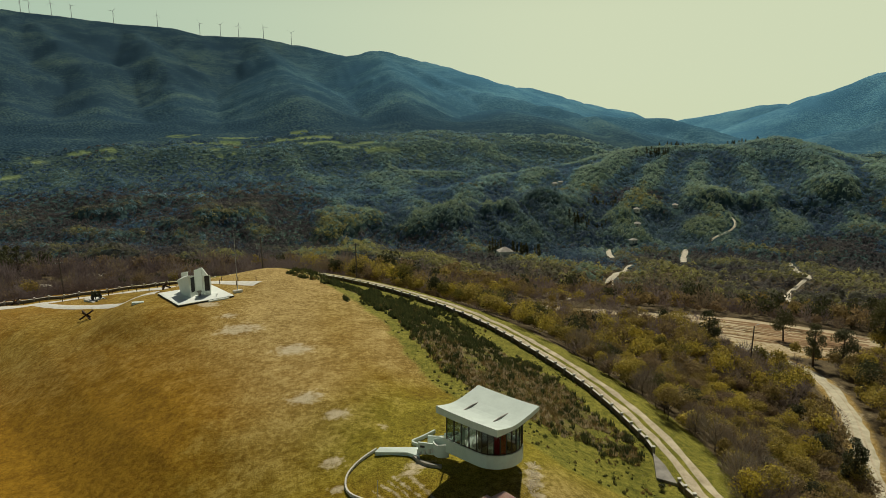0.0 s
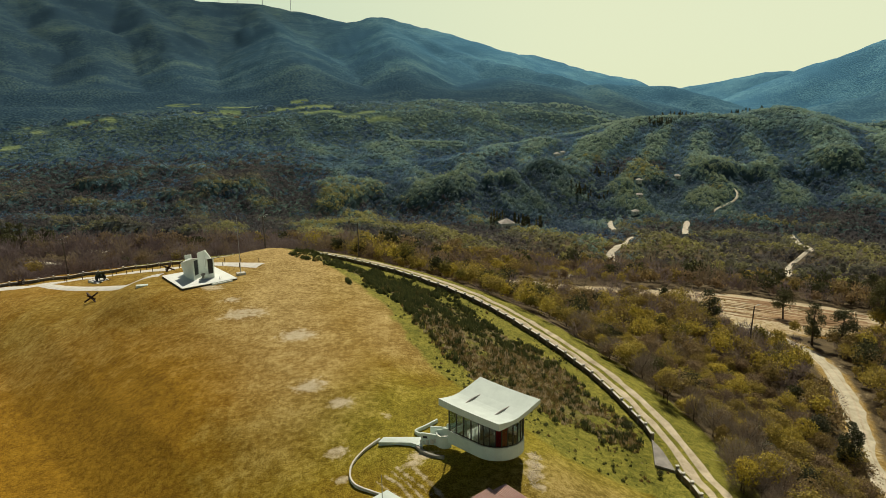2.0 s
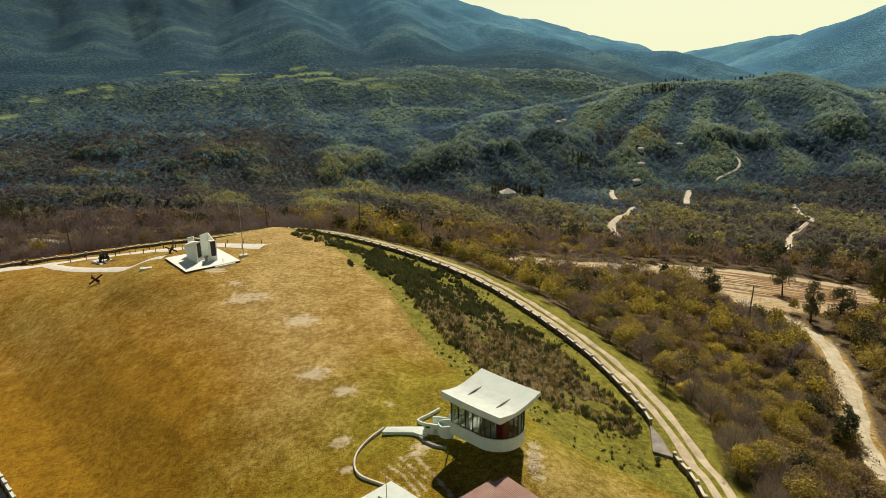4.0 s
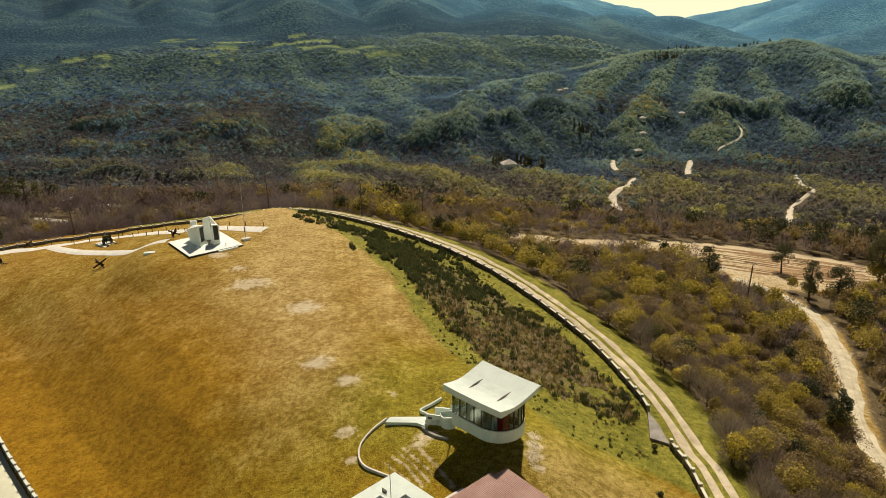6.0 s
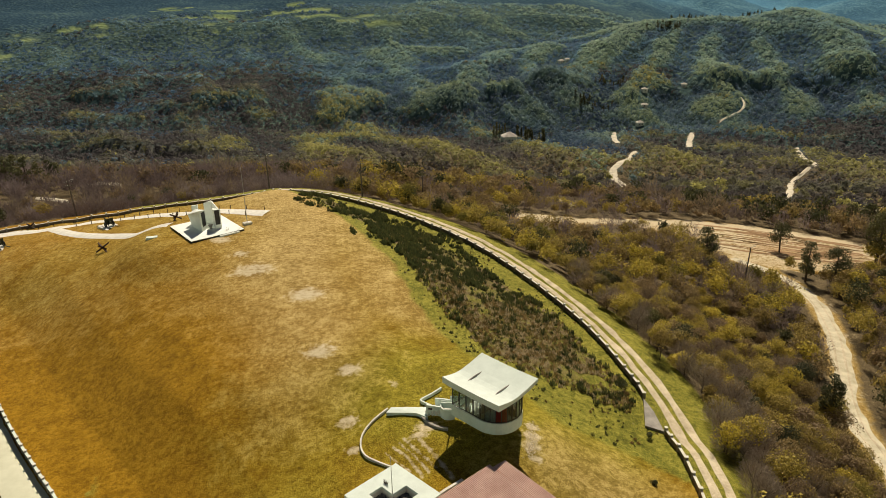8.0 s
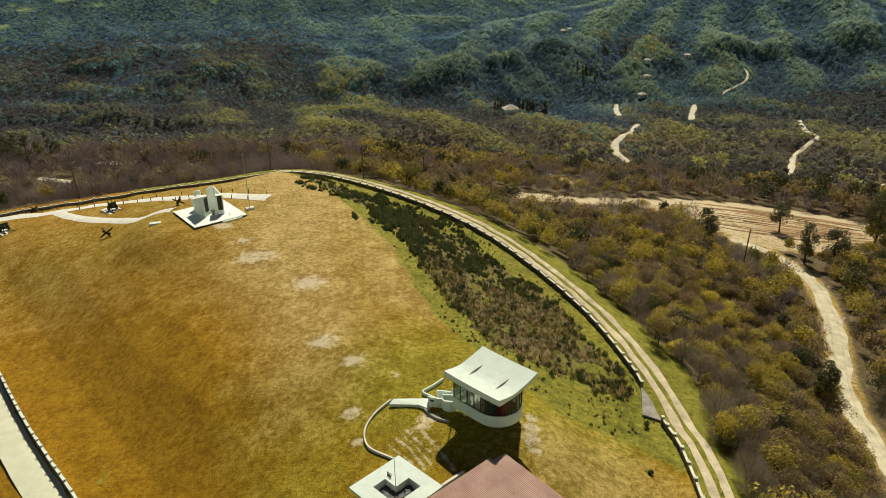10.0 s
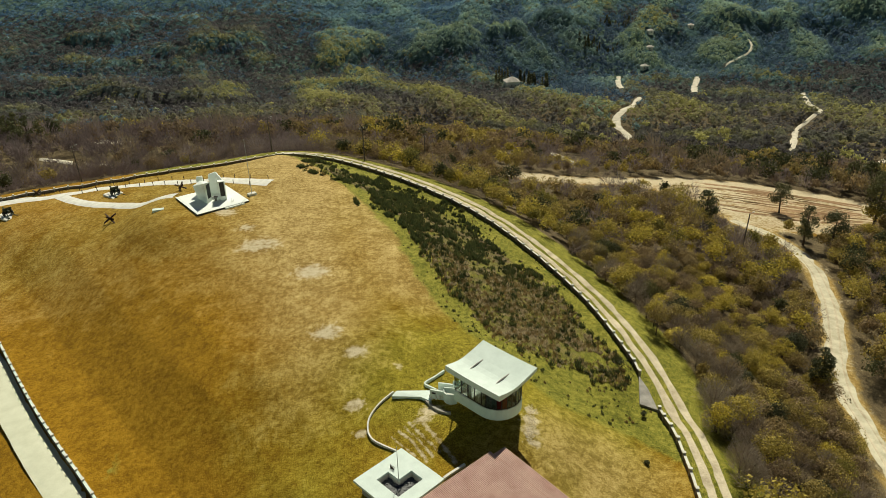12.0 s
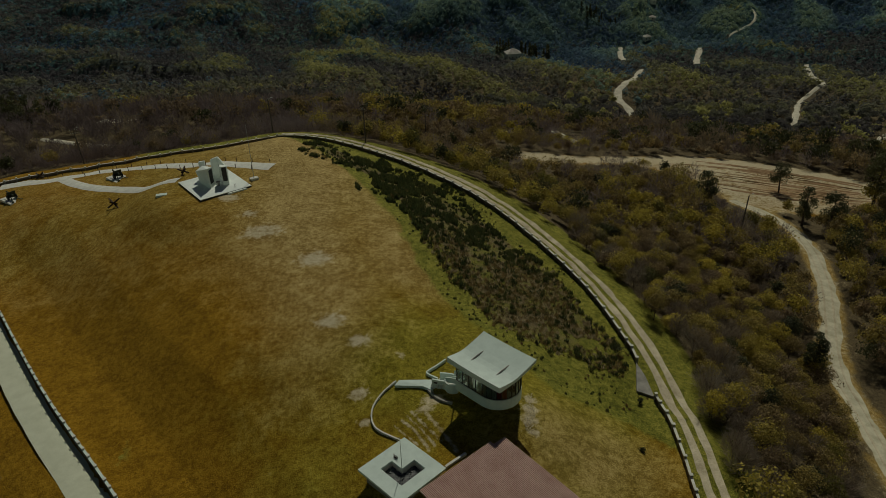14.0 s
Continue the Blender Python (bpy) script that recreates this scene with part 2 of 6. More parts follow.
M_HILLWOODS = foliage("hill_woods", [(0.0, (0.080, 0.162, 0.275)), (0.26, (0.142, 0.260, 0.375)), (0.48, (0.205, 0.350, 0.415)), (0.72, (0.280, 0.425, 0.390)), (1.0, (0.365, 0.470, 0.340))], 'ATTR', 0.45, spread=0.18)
M_MIDWOODS = foliage("valley_woods", [(0.0, (0.088, 0.083, 0.092)), (0.25, (0.136, 0.125, 0.122)), (0.42, (0.152, 0.152, 0.128)), (0.6, (0.250, 0.246, 0.135)), (0.8, (0.350, 0.335, 0.135)), (1.0, (0.415, 0.395, 0.150))], 'ATTR', 0.5, spread=0.3)


def glass():
    m, n, l, b = material("tinted_glass", 0.03, 0, 0.5)
    b.inputs["Base Color"].default_value = (0.38, 0.48, 0.47, 1)
    b.inputs["Transmission Weight"].default_value = 1.0
    b.inputs["IOR"].default_value = 1.45
    return m


M_GLASS = glass()
M_GRASS = foliage("grass_blades", [(0.0, (0.46, 0.34, 0.13)), (0.12, (0.29, 0.155, 0.016)), (0.40, (0.25, 0.13, 0.012)), (0.62, (0.24, 0.19, 0.026)), (1.0, (0.17, 0.165, 0.022))], 'ATTR', 0.4)

# ---- ground ----
# The fence line round the hilltop, counter-clockwise: x, y and the height of the ground there.
RING = np.array([(12, 22, -4), (23, 40, -5), (26.6, 52, -5.7), (27.4, 61.4, -6.1), (27.9, 70.4, -6.5), (27.4, 77, -7), (26.6, 88, -7),
                 (22.8, 105, -6.8), (15.2, 123.8, -6.3), (5.4, 141, -5.5), (-8, 156, -4.5), (-22.5, 168.5, -4), (-35, 176.4, -3.8),
                 (-46, 178.5, -3.8), (-60.5, 172, -4), (-71, 169, -4.3), (-84, 164.8, -5), (-97, 162, -6), (-108, 158, -6.6),
                 (-112, 150, -7), (-104, 133, -8.5), (-77.5, 101.5, -9.8), (-62.5, 84, -9.6), (-53.2, 73.9, -9.2), (-44.2, 64.5, -9), (-20, 38, -7)], dtype=float)


def dense(line, step, closed=False):
    """Points along a line of x, y(, z), rounded off between its corners (Catmull-Rom)."""
    p = np.asarray(line, dtype=float)
    k = len(p)
    out = []
    for i in range(k if closed else k - 1):
        a, b, c, d = ((p[(i + j) % k] for j in (-1, 0, 1, 2)) if closed else (p[min(max(i + j, 0), k - 1)] for j in (-1, 0, 1, 2)))
        m = max(1, int(round(np.linalg.norm((c - b)[:2]) / step)))
        for s in np.arange(m) / m:
            out.append(0.5 * (2 * b + (c - a) * s + (2 * a - 5 * b + 4 * c - d) * s * s + (3 * b - a - 3 * c + d) * s ** 3))
    if not closed:
        out.append(p[-1])
    return np.array(out)


RING_PTS = dense(RING, 4.0, True)


def smooth(a, b, v):
    s = np.clip((v - a) / (b - a), 0, 1)
    return s * s * (3 - 2 * s)


def value_noise(x, y, seed):
    xi, yi = np.floor(x).astype(np.int64), np.floor(y).astype(np.int64)
    fx, fy = x - xi, y - yi
    fx, fy = fx * fx * (3 - 2 * fx), fy * fy * (3 - 2 * fy)

    def h(i, j):
        k = (i * 374761393 + j * 668265263 + seed * 1442695041) & 0x7fffffff
        k = ((k ^ (k >> 13)) * 1274126177) & 0x7fffffff
        return ((k ^ (k >> 16)) & 0xffff) / 65535.0
    return (h(xi, yi) * (1 - fx) + h(xi + 1, yi) * fx) * (1 - fy) + (h(xi, yi + 1) * (1 - fx) + h(xi + 1, yi + 1) * fx) * fy


def fractal(x, y, size, octaves=4, seed=1, ridged=False):
    total, amp, norm = 0.0, 1.0, 0.0
    for o in range(octaves):
        v = value_noise(x / size + 37.1 * o, y / size - 11.7 * o, seed + o) * 2 - 1
        total = total + amp * ((1.2 - 2 * np.sqrt(v * v + 0.02)) if ridged else v)
        norm, amp, size = norm + amp, amp * 0.5, size * 0.5
    return total / norm


def inside(line, x, y):
    c = np.zeros(x.shape, bool)
    p = np.asarray(line)[:, :2]
    for (x0, y0), (x1, y1) in zip(p, np.roll(p, -1, 0)):
        if y0 != y1:
            c ^= ((y0 > y) != (y1 > y)) & (x < (x1 - x0) * (y - y0) / (y1 - y0) + x0)
    return c


def line_distance(line, x, y, closed=False):
    """Distance to a line of x, y, z and the height of its nearest point."""
    p = np.asarray(line, dtype=float)
    q = np.roll(p, -1, 0)
    if not closed:
        p, q = p[:-1], q[:-1]
    best, height = np.full(x.shape, 1e9), np.zeros(x.shape)
    for a, b in zip(p, q):
        e = b[:2] - a[:2]
        s = np.clip(((x - a[0]) * e[0] + (y - a[1]) * e[1]) / max(e @ e, 1e-9), 0, 1)
        d = np.hypot(x - a[0] - s * e[0], y - a[1] - s * e[1])
        if p.shape[1] > 2:
            height = np.where(d < best, a[2] + s * (b[2] - a[2]), height)
        best = np.minimum(best, d)
    return best, height


def crest_tent(line, fall, x, y):
    """The roof-like hill under a crest line, and the distance from the crest."""
    tent, best = np.full(x.shape, -1e9), np.full(x.shape, 1e9)
    for a, b in zip(np.array(line[:-1], dtype=float), np.array(line[1:], dtype=float)):
        e = b[:2] - a[:2]
        s = np.clip(((x - a[0]) * e[0] + (y - a[1]) * e[1]) / (e @ e), 0, 1)
        d = np.hypot(x - a[0] - s * e[0], y - a[1] - s * e[1])
        tent = np.maximum(tent, a[2] + s * (b[2] - a[2]) - fall * (np.sqrt(d * d + 400) - 20))
        best = np.minimum(best, d)
    return tent, best


def ring_height(x, y):
    w = h = 0.0
    for px, py, pz in RING_PTS[::2]:
        k = 1.0 / ((x - px) ** 2 + (y - py) ** 2 + 6.0) ** 2
        w, h = w + k, h + k * pz
    return h / w


# Crest lines of the hills beyond the valley: x, y, z; how steeply their flanks fall; how deep the gullies in them are.
RIDGES = [
    ([(-5200, 3700, 760), (-2800, 3650, 590), (-2149, 3608, 549), (-1916, 3681, 527), (-1769, 3721, 506), (-1403, 3799, 474), (-1233, 3805, 436), (-937, 3786, 417),
      (-752, 3725, 376), (-563, 3606, 325), (-464, 3520, 296), (-378, 3429, 301), (-289, 3388, 310)], 0.27, 0.25),
    ([(-289, 3388, 310), (-213, 3343, 290), (-59, 3300, 236), (116, 3198, 175), (211, 3143, 136), (292, 3086, 109), (477, 2962, 40), (602, 2786, 8)], 0.34, 0.25),
    # spurs that come down from the long mountain
    ([(-2087, 3247, 469), (-1484, 2397, 231), (-1234, 2050, 110), (-960, 1600, 34)], 0.36, 0.3),
    ([(-1840, 3333, 453), (-1375, 2693, 262), (-1109, 2309, 134), (-860, 1830, 62), (-700, 1500, 20)], 0.34, 0.4),
    ([(-1484, 3540, 434), (-1116, 2849, 260), (-899, 2395, 134), (-680, 1880, 66), (-560, 1560, 20)], 0.40, 0.4),
    ([(-815, 3078, 250), (-647, 2693, 146), (-500, 2000, 72), (-420, 1560, 22)], 0.50, 0.2),
    ([(-912, 3627, 390), (-642, 2863, 217), (-420, 2020, 122), (-300, 1560, 62), (-255, 1330, 12)], 0.44, 0.3),
    ([(-279, 3268, 290), (-199, 2758, 191), (-140, 2200, 122), (-97, 1737, 66), (-75, 1420, 12)], 0.46, 0.3),
    ([(119, 3190, 172), (-8, 2800, 116), (-75, 2199, 58), (-112, 1696, 15)], 0.48, 0.15),
    ([(-210, 3190, 262), (-79, 2900, 182), (35, 2700, 132), (164, 2394, 81), (293, 2079, 43), (369, 1762, 13), (363, 1507, -14), (355, 1302, -40)], 0.42, 0.4),
    ([(60, 2650, 120), (20, 2200, 52), (10, 1800, 10), (30, 1500, -18)], 0.45, 0.5),
    # the folded hills in the valley's gap
    ([(392, 2317, -12), (494, 2246, 14), (548, 2213, 6), (654, 2163, 6), (682, 2092, -4), (710, 2029, -12), (719, 1920, -38), (723, 1811, -68)], 0.36, 0.35),
    ([(1335, 4402, -98), (1411, 4378, -54), (1487, 4353, -21), (1606, 4310, -2), (1722, 4266, 23), (1860, 4207, 53), (1933, 4119, 55), (1966, 4103, 35), (2600, 4200, 60)], 0.30, 0.5),
    ([(1075, 2801, -146), (1186, 2864, -95), (1281, 2933, -48), (1356, 2953, -13), (1428, 2975, 36), (1503, 2938, 75), (1606, 2883, 110), (1688, 2777, 158), (1848, 2613, 206), (2600, 2300, 330)], 0.44, 0.8),
    ([(918, 1889, -69), (998, 1904, -46), (1032, 1886, -31), (1076, 1862, -12), (1126, 1832, 1), (1206, 1780, 18), (1700, 1600, 60)], 0.34, 0.5),
    # the wooded knoll across the valley, and its spurs
    ([(197, 939, -38), (263, 964, -19), (314, 959, -19), (377, 947, -16), (405, 941, -12), (425, 938, -4), (439, 937, -1), (453, 935, -5), (480, 928, -15), (522, 922, -27), (570, 917, -46), (648, 888, -67), (835, 861, -66)], 0.36, 0.3),
    ([(380, 935, -14), (359, 814, -42), (342, 712, -64), (328, 652, -73)], 0.60, 0.1),
    ([(449, 926, -4), (420, 795, -35), (401, 691, -59), (381, 628, -69)], 0.60, 0.1),
    ([(341, 950, -19), (302, 847, -38), (278, 749, -60), (265, 680, -72)], 0.60, 0.1),
    ([(263, 964, -20), (202, 897, -33), (144, 807, -51), (101, 723, -67)], 0.50, 0.1),
    ([(298, 954, -20), (245, 845, -44), (204, 763, -64), (176, 698, -76)], 0.60, 0.1),
    ([(517, 913, -25), (473, 777, -43), (448, 686, -56)], 0.60, 0.1),
    ([(127, 921, -42), (95, 824, -60), (67, 736, -77)], 0.50, 0.1),
    ([(69, 917, -48), (35, 819, -65), (17, 739, -81)], 0.50, 0.1),
    ([(90, 1250, -40), (150, 1500, 10), (150, 1900, 40)], 0.16, 0.6),
]
# Steep gullied brows facing the hilltop: x, y of the foot, half width, height.
BROWS = [(-395, 790, 46, 15), (-286, 724, 34, 9), (-240, 742, 52, 16), (-215, 500, 80, 13), (-340, 555, 80, 8), (-113, 708, 50, 13), (-12, 682, 52, 16), (66, 706, 34, 13),
         (116, 716, 34, 13), (168, 695, 40, 10), (235, 715, 36, 9), (305, 706, 44, 15), (405, 705, 60, 14), (520, 690, 70, 16), (-520, 700, 80, 12)]
# Swells and hollows of the hilltop: x, y, half widths, height.
SWELLS = [(9, 66, 6.5, 7, 1.9), (-1, 66, 3.5, 3.5, 0.9), (-7.5, 79.5, 9, 8, -1.0), (0, 93, 9, 9, -1.5), (20.7, 87, 6, 7, 1.2), (22.5, 65, 6, 7, 0.8)]
VALLEY_Y = (0, 100, 150, 200, 240, 280, 350, 410, 500, 580, 650, 750, 850, 930, 1050, 1150, 1250, 1600, 2000, 2600, 6000)
VALLEY_Z = (-21, -19.5, -18.5, -21, -26.5, -37, -58, -72, -75, -84, -93, -93, -89, -82, -58, -32, -20, -16, -8, 0, -60)


def terrain(x, y):
    """The height of the ground."""
    x, y = np.asarray(x, dtype=float), np.asarray(y, dtype=float)
    z = np.interp(y, VALLEY_Y, VALLEY_Z)
    z = z - 0.11 * (np.clip(x, -45, 170) - 40) * (1 - 0.75 * smooth(280, 420, y))
    z = np.where(y > 1100, z - smooth(190, 430, x) * (z + 85 + 28 * smooth(1900, 2600, y)), z)
    z = z + smooth(220, 420, y) * (1 - smooth(2500, 3500, y)) * 9 * fractal(x, y, 150, 4, 5)
    z = z + smooth(950, 1300, y) * (1 - smooth(2600, 3200, y)) * 12 * fractal(x, y, 330, 4, 13) + smooth(1270, 1600, y) * (1 - smooth(2800, 3400, y)) * 20 * (fractal(x + 0.3 * y, y * 0.7, 420, 3, 33, True) - 0.2)
    z = z + smooth(-50, -600, x) * np.interp(y, (1300, 1600, 2000, 2600, 3200), (0, 10, 25, 40, 40))
    # a gullied scarp on the far side of the valley floor
    foot = 675 + 0.06 * x + 70 * fractal(x, y * 0.2, 230, 2, 9) + 34 * fractal(x + 0.3 * y, y * 0.25, 75, 2, 14, True)
    z = z + 11 * smooth(0, 62, y - foot) * smooth(560, 640, y)
    hill = np.full(x.shape, -500.0)
    spurs = fractal(x + 30 * fractal(x, y, 170, 2, 51), y * 0.38, 150, 2, 61, True)
    folds = fractal(x + 0.3 * y, y * 0.2, 400, 2, 21, True)
    for crest, fall, depth in RIDGES:
        tent, d = crest_tent(crest, fall, x, y)
        cut = np.minimum(0.18 * d, 160) * np.minimum(folds - 0.6, 0.0) + np.minimum(0.2 * d, 45) * np.minimum(spurs - 0.2, 0.0)
        hill = np.maximum(hill, tent + depth * smooth(20, 350, d) * cut)
    k = 12.0
    z = np.where(y > 380, np.maximum(z, hill) + k * np.log1p(np.exp(-np.abs(z - hill) / k)) * smooth(380, 500, y), z)
    z = z + smooth(1350, 1900, y) * (1 - smooth(3300, 3900, y)) * (14 * fractal(x, y, 210, 4, 91) + 9 * fractal(x + 0.2 * y, y * 0.6, 95, 3, 95, True))
    # gullies running down the far side of the valley
    gully = fractal(x + 0.3 * y + 22 * fractal(x, y, 90, 2, 83), y * 0.16, 62, 2, 81, True)
    z = z + 9 * (gully - 0.3) * smooth(630, 700, y) * (1 - smooth(800, 930, y)) * (1 - 0.6 * smooth(-120, -260, x))
    z = z + 6 * fractal(x + 0.4 * y, y * 0.6, 80, 2, 87, True) * smooth(380, 460, y) * (1 - smooth(1150, 1250, y))
    ribs = 16 * fractal(x + 0.3 * y, y * 0.3, 34, 2, 71, True)
    wx, wy = x + 26 * fractal(x, y, 70, 3, 73), y + 22 * fractal(x, y, 60, 3, 75)
    for bx, by, w, h in BROWS:
        u = np.abs(wx - bx) / (1.25 * w)
        v = wy - (by + 0.3 * w * u * u + ribs - 6)
        z = z + 0.72 * h * (1 - smooth(0.25, 1, u)) * smooth(0, 1.0 * h + 9, v) * (1 - smooth(1.2 * h, 1.2 * h + 130, v))
    d, _ = line_distance(RING_PTS, x, y, True)
    near = d < 160
    if near.any():
        xs, ys, ds = x[near], y[near], d[near]
        ins, rim = inside(RING_PTS, xs, ys), ring_height(xs, ys)
        top = 2.6 - 0.13 * np.maximum(0, -xs - 40) - 0.05 * np.maximum(0, 55 - ys) - 0.035 * np.maximum(0, -xs - 8) * (1 - smooth(85, 125, ys)) * 2.2
        top = top - 2.2 * (1 - smooth(62, 84, ys))
        rise = np.interp(ds, (0, 3, 8, 12, 17, 23, 35, 60), (0, 0.02, 0.12, 0.34, 0.62, 0.80, 0.94, 1.0))
        back = np.interp(ds, (0, 3, 6, 11, 17, 25), (0, 0.12, 0.35, 0.68, 0.88, 1.0))
        rise = rise + (back - rise) * smooth(118, 140, ys) * smooth(-14, -34, xs)
        top = top + 0.4 * np.exp(-((xs + 53) ** 2 + (ys - 130) ** 2) / 60.0) - 0.8 * np.exp(-((xs + 74) ** 2 + (ys - 134) ** 2) / 120.0) - 0.75 * np.exp(-((xs + 42.5) ** 2 + (ys - 132.5) ** 2) / 40.0)
        rise_in = smooth(0, 6, ds)
        for bx, by, wx, wy, h in SWELLS:
            top = top + h * np.exp(-((xs - bx) / wx) ** 2 - ((ys - by) / wy) ** 2) * rise_in / np.maximum(rise, 0.15)
        bank = rim - 0.35 * np.maximum(ds - 4.5, 0)
        zo = bank + (z[near] - bank) * smooth(6, 50, ds)
        z[near] = np.where(ins, rim + (top - rim) * rise, zo)
        # the levelled ground round the monument
        level = 1 - smooth(7.8, 21, np.hypot(xs + 48.4, ys - 133.3))
        z[near] = z[near] * (1 - level) + 2.38 * level
    return z


def ground_at(x, y):
    return float(terrain(np.array([x]), np.array([y]))[0])

# ---- meshes ----
def mesh_from(name, verts, faces, mats, attrs=None, smooth_shade=False):
    """A mesh from arrays: vertices (n, 3) and faces (m, 3 or 4)."""
    verts, faces = np.asarray(verts, dtype=np.float32), np.asarray(faces, dtype=np.int32)
    me = bpy.data.meshes.new(name)
    k = faces.shape[1]
    me.vertices.add(len(verts))
    me.vertices.foreach_set("co", verts.ravel())
    me.loops.add(faces.size)
    me.loops.foreach_set("vertex_index", faces.ravel())
    me.polygons.add(len(faces))
    me.polygons.foreach_set("loop_start", np.arange(0, faces.size, k, dtype=np.int32))
    if smooth_shade:
        me.polygons.foreach_set("use_smooth", np.ones(len(faces), dtype=bool))
    for m in mats:
        me.materials.append(m)
    for key, v in (attrs or {}).items():
        a = me.attributes.new(key, 'FLOAT', 'POINT')
        a.data.foreach_set("value", np.asarray(v, dtype=np.float32))
    me.update(calc_edges=True)
    me.validate()
    return me


def bm_mesh(name, bm, mat):
    me = bpy.data.meshes.new(name)
    bm.normal_update()
    bm.to_mesh(me)
    bm.free()
    for m in (mat if isinstance(mat, (list, tuple)) else [mat]):
        me.materials.append(m)
    return me


def part(name, bm, mat, parent=None, label=""):
    ob = new(name, bm_mesh(name, bm, mat))
    if parent is not None:
        ob.parent = parent
    return tagged(ob, label)


def thing(name, label, category, group="", at=None):
    ob = new(name)
    ob.empty_display_size = 0.3
    if at is not None:
        ob.matrix_basis = at
    return tagged(ob, label, category, group)


def add_box(bm, x0, x1, y0, y1, z0, z1, m=None):
    vs = [bm.verts.new(v) for v in ((x0, y0, z0), (x1, y0, z0), (x1, y1, z0), (x0, y1, z0), (x0, y0, z1), (x1, y0, z1), (x1, y1, z1), (x0, y1, z1))]
    for f in ((3, 2, 1, 0), (4, 5, 6, 7), (0, 1, 5, 4), (1, 2, 6, 5), (2, 3, 7, 6), (3, 0, 4, 7)):
        bm.faces.new([vs[i] for i in f])
    if m is not None:
        bmesh.ops.transform(bm, matrix=m, verts=vs)
    return vs


def box(x0, x1, y0, y1, z0, z1, edge=0.0, m=None):
    bm = bmesh.new()
    add_box(bm, x0, x1, y0, y1, z0, z1, m)
    if edge:
        bmesh.ops.bevel(bm, geom=bm.edges[:], offset=edge, segments=2, affect='EDGES')
    return bm


def add_prism(bm, outline, z0, z1):
    """An upright prism over an outline of x, y; z0 and z1 may be functions of x, y."""
    lo = [bm.verts.new((x, y, z0(x, y) if callable(z0) else z0)) for x, y in outline]
    hi = [bm.verts.new((x, y, z1(x, y) if callable(z1) else z1)) for x, y in outline]
    k = len(outline)
    bm.faces.new(lo[::-1]), bm.faces.new(hi)
    for i in range(k):
        bm.faces.new((lo[i], lo[(i + 1) % k], hi[(i + 1) % k], hi[i]))


def prism(outline, z0, z1):
    bm = bmesh.new()
    add_prism(bm, outline, z0, z1)
    bmesh.ops.recalc_face_normals(bm, faces=bm.faces[:])
    return bm


def add_tube(bm, a, b, r0, r1=None, sides=8):
    r1 = r0 if r1 is None else r1
    a, b = Vector(a), Vector(b)
    q = (b - a).to_track_quat("Z", "Y").to_matrix()
    ra, rb = [], []
    for i in range(sides):
        c = Vector((math.cos(2 * math.pi * i / sides), math.sin(2 * math.pi * i / sides), 0))
        ra.append(bm.verts.new(a + q @ (c * r0)))
        rb.append(bm.verts.new(b + q @ (c * r1)))
    for i in range(sides):
        j = (i + 1) % sides
        bm.faces.new((ra[i], ra[j], rb[j], rb[i]))
    bm.faces.new(ra[::-1]), bm.faces.new(rb)


def tube(a, b, r0, r1=None, sides=8):
    bm = bmesh.new()
    add_tube(bm, a, b, r0, r1, sides)
    return bm


def loft(lo, hi):
    """A solid between a lower and an upper outline of as many corners (x, y, z)."""
    bm = bmesh.new()
    a, b = [bm.verts.new(v) for v in lo], [bm.verts.new(v) for v in hi]
    k = len(a)
    bm.faces.new(a[::-1]), bm.faces.new(b)
    for i in range(k):
        bm.faces.new((a[i], a[(i + 1) % k], b[(i + 1) % k], b[i]))
    bmesh.ops.recalc_face_normals(bm, faces=bm.faces[:])
    bmesh.ops.bevel(bm, geom=bm.edges[:], offset=0.025, segments=1, affect='EDGES')
    return bm


def offset_line(line, off):
    """The line moved sideways to its right by off metres."""
    p = np.asarray(line, dtype=float)[:, :2]
    t = np.gradient(p, axis=0)
    t /= np.linalg.norm(t, axis=1)[:, None] + 1e-9
    return p + off * np.stack([t[:, 1], -t[:, 0]], 1)


def drape(name, line, width, lift, mat, rag=0.15, rows=5, thick=0.0):
    """A strip laid on the ground along a line, with uneven edges. width: metres, or one for each point."""
    p = np.asarray(line, dtype=float)[:, :2]
    t = np.gradient(p, axis=0)
    t /= np.linalg.norm(t, axis=1)[:, None] + 1e-9
    nrm = np.stack([t[:, 1], -t[:, 0]], 1)
    k = len(p)
    w = np.broadcast_to(np.asarray(width, dtype=float), (k,)) / 2
    left = w * (1 + rag * fractal(p[:, 0], p[:, 1], 3.0, 3, 71) * 1.6)
    right = w * (1 + rag * fractal(p[:, 0], p[:, 1], 3.0, 3, 77) * 1.6)
    s = np.linspace(-1, 1, rows)[None, :, None]
    q = p[:, None, :] + nrm[:, None, :] * np.where(s < 0, s * left[:, None, None], s * right[:, None, None])
    x, y = q[..., 0].ravel(), q[..., 1].ravel()
    z = terrain(x, y) + lift - 0.9 * lift * (np.abs(np.tile(s[0, :, 0], k)) > 0.99)
    i, j = np.meshgrid(np.arange(k - 1), np.arange(rows - 1), indexing='ij')
    a = (i * rows + j).ravel()
    return new(name, mesh_from(name, np.stack([x, y, z], 1), np.stack([a, a + 1, a + rows + 1, a + rows], 1), [mat], smooth_shade=True))


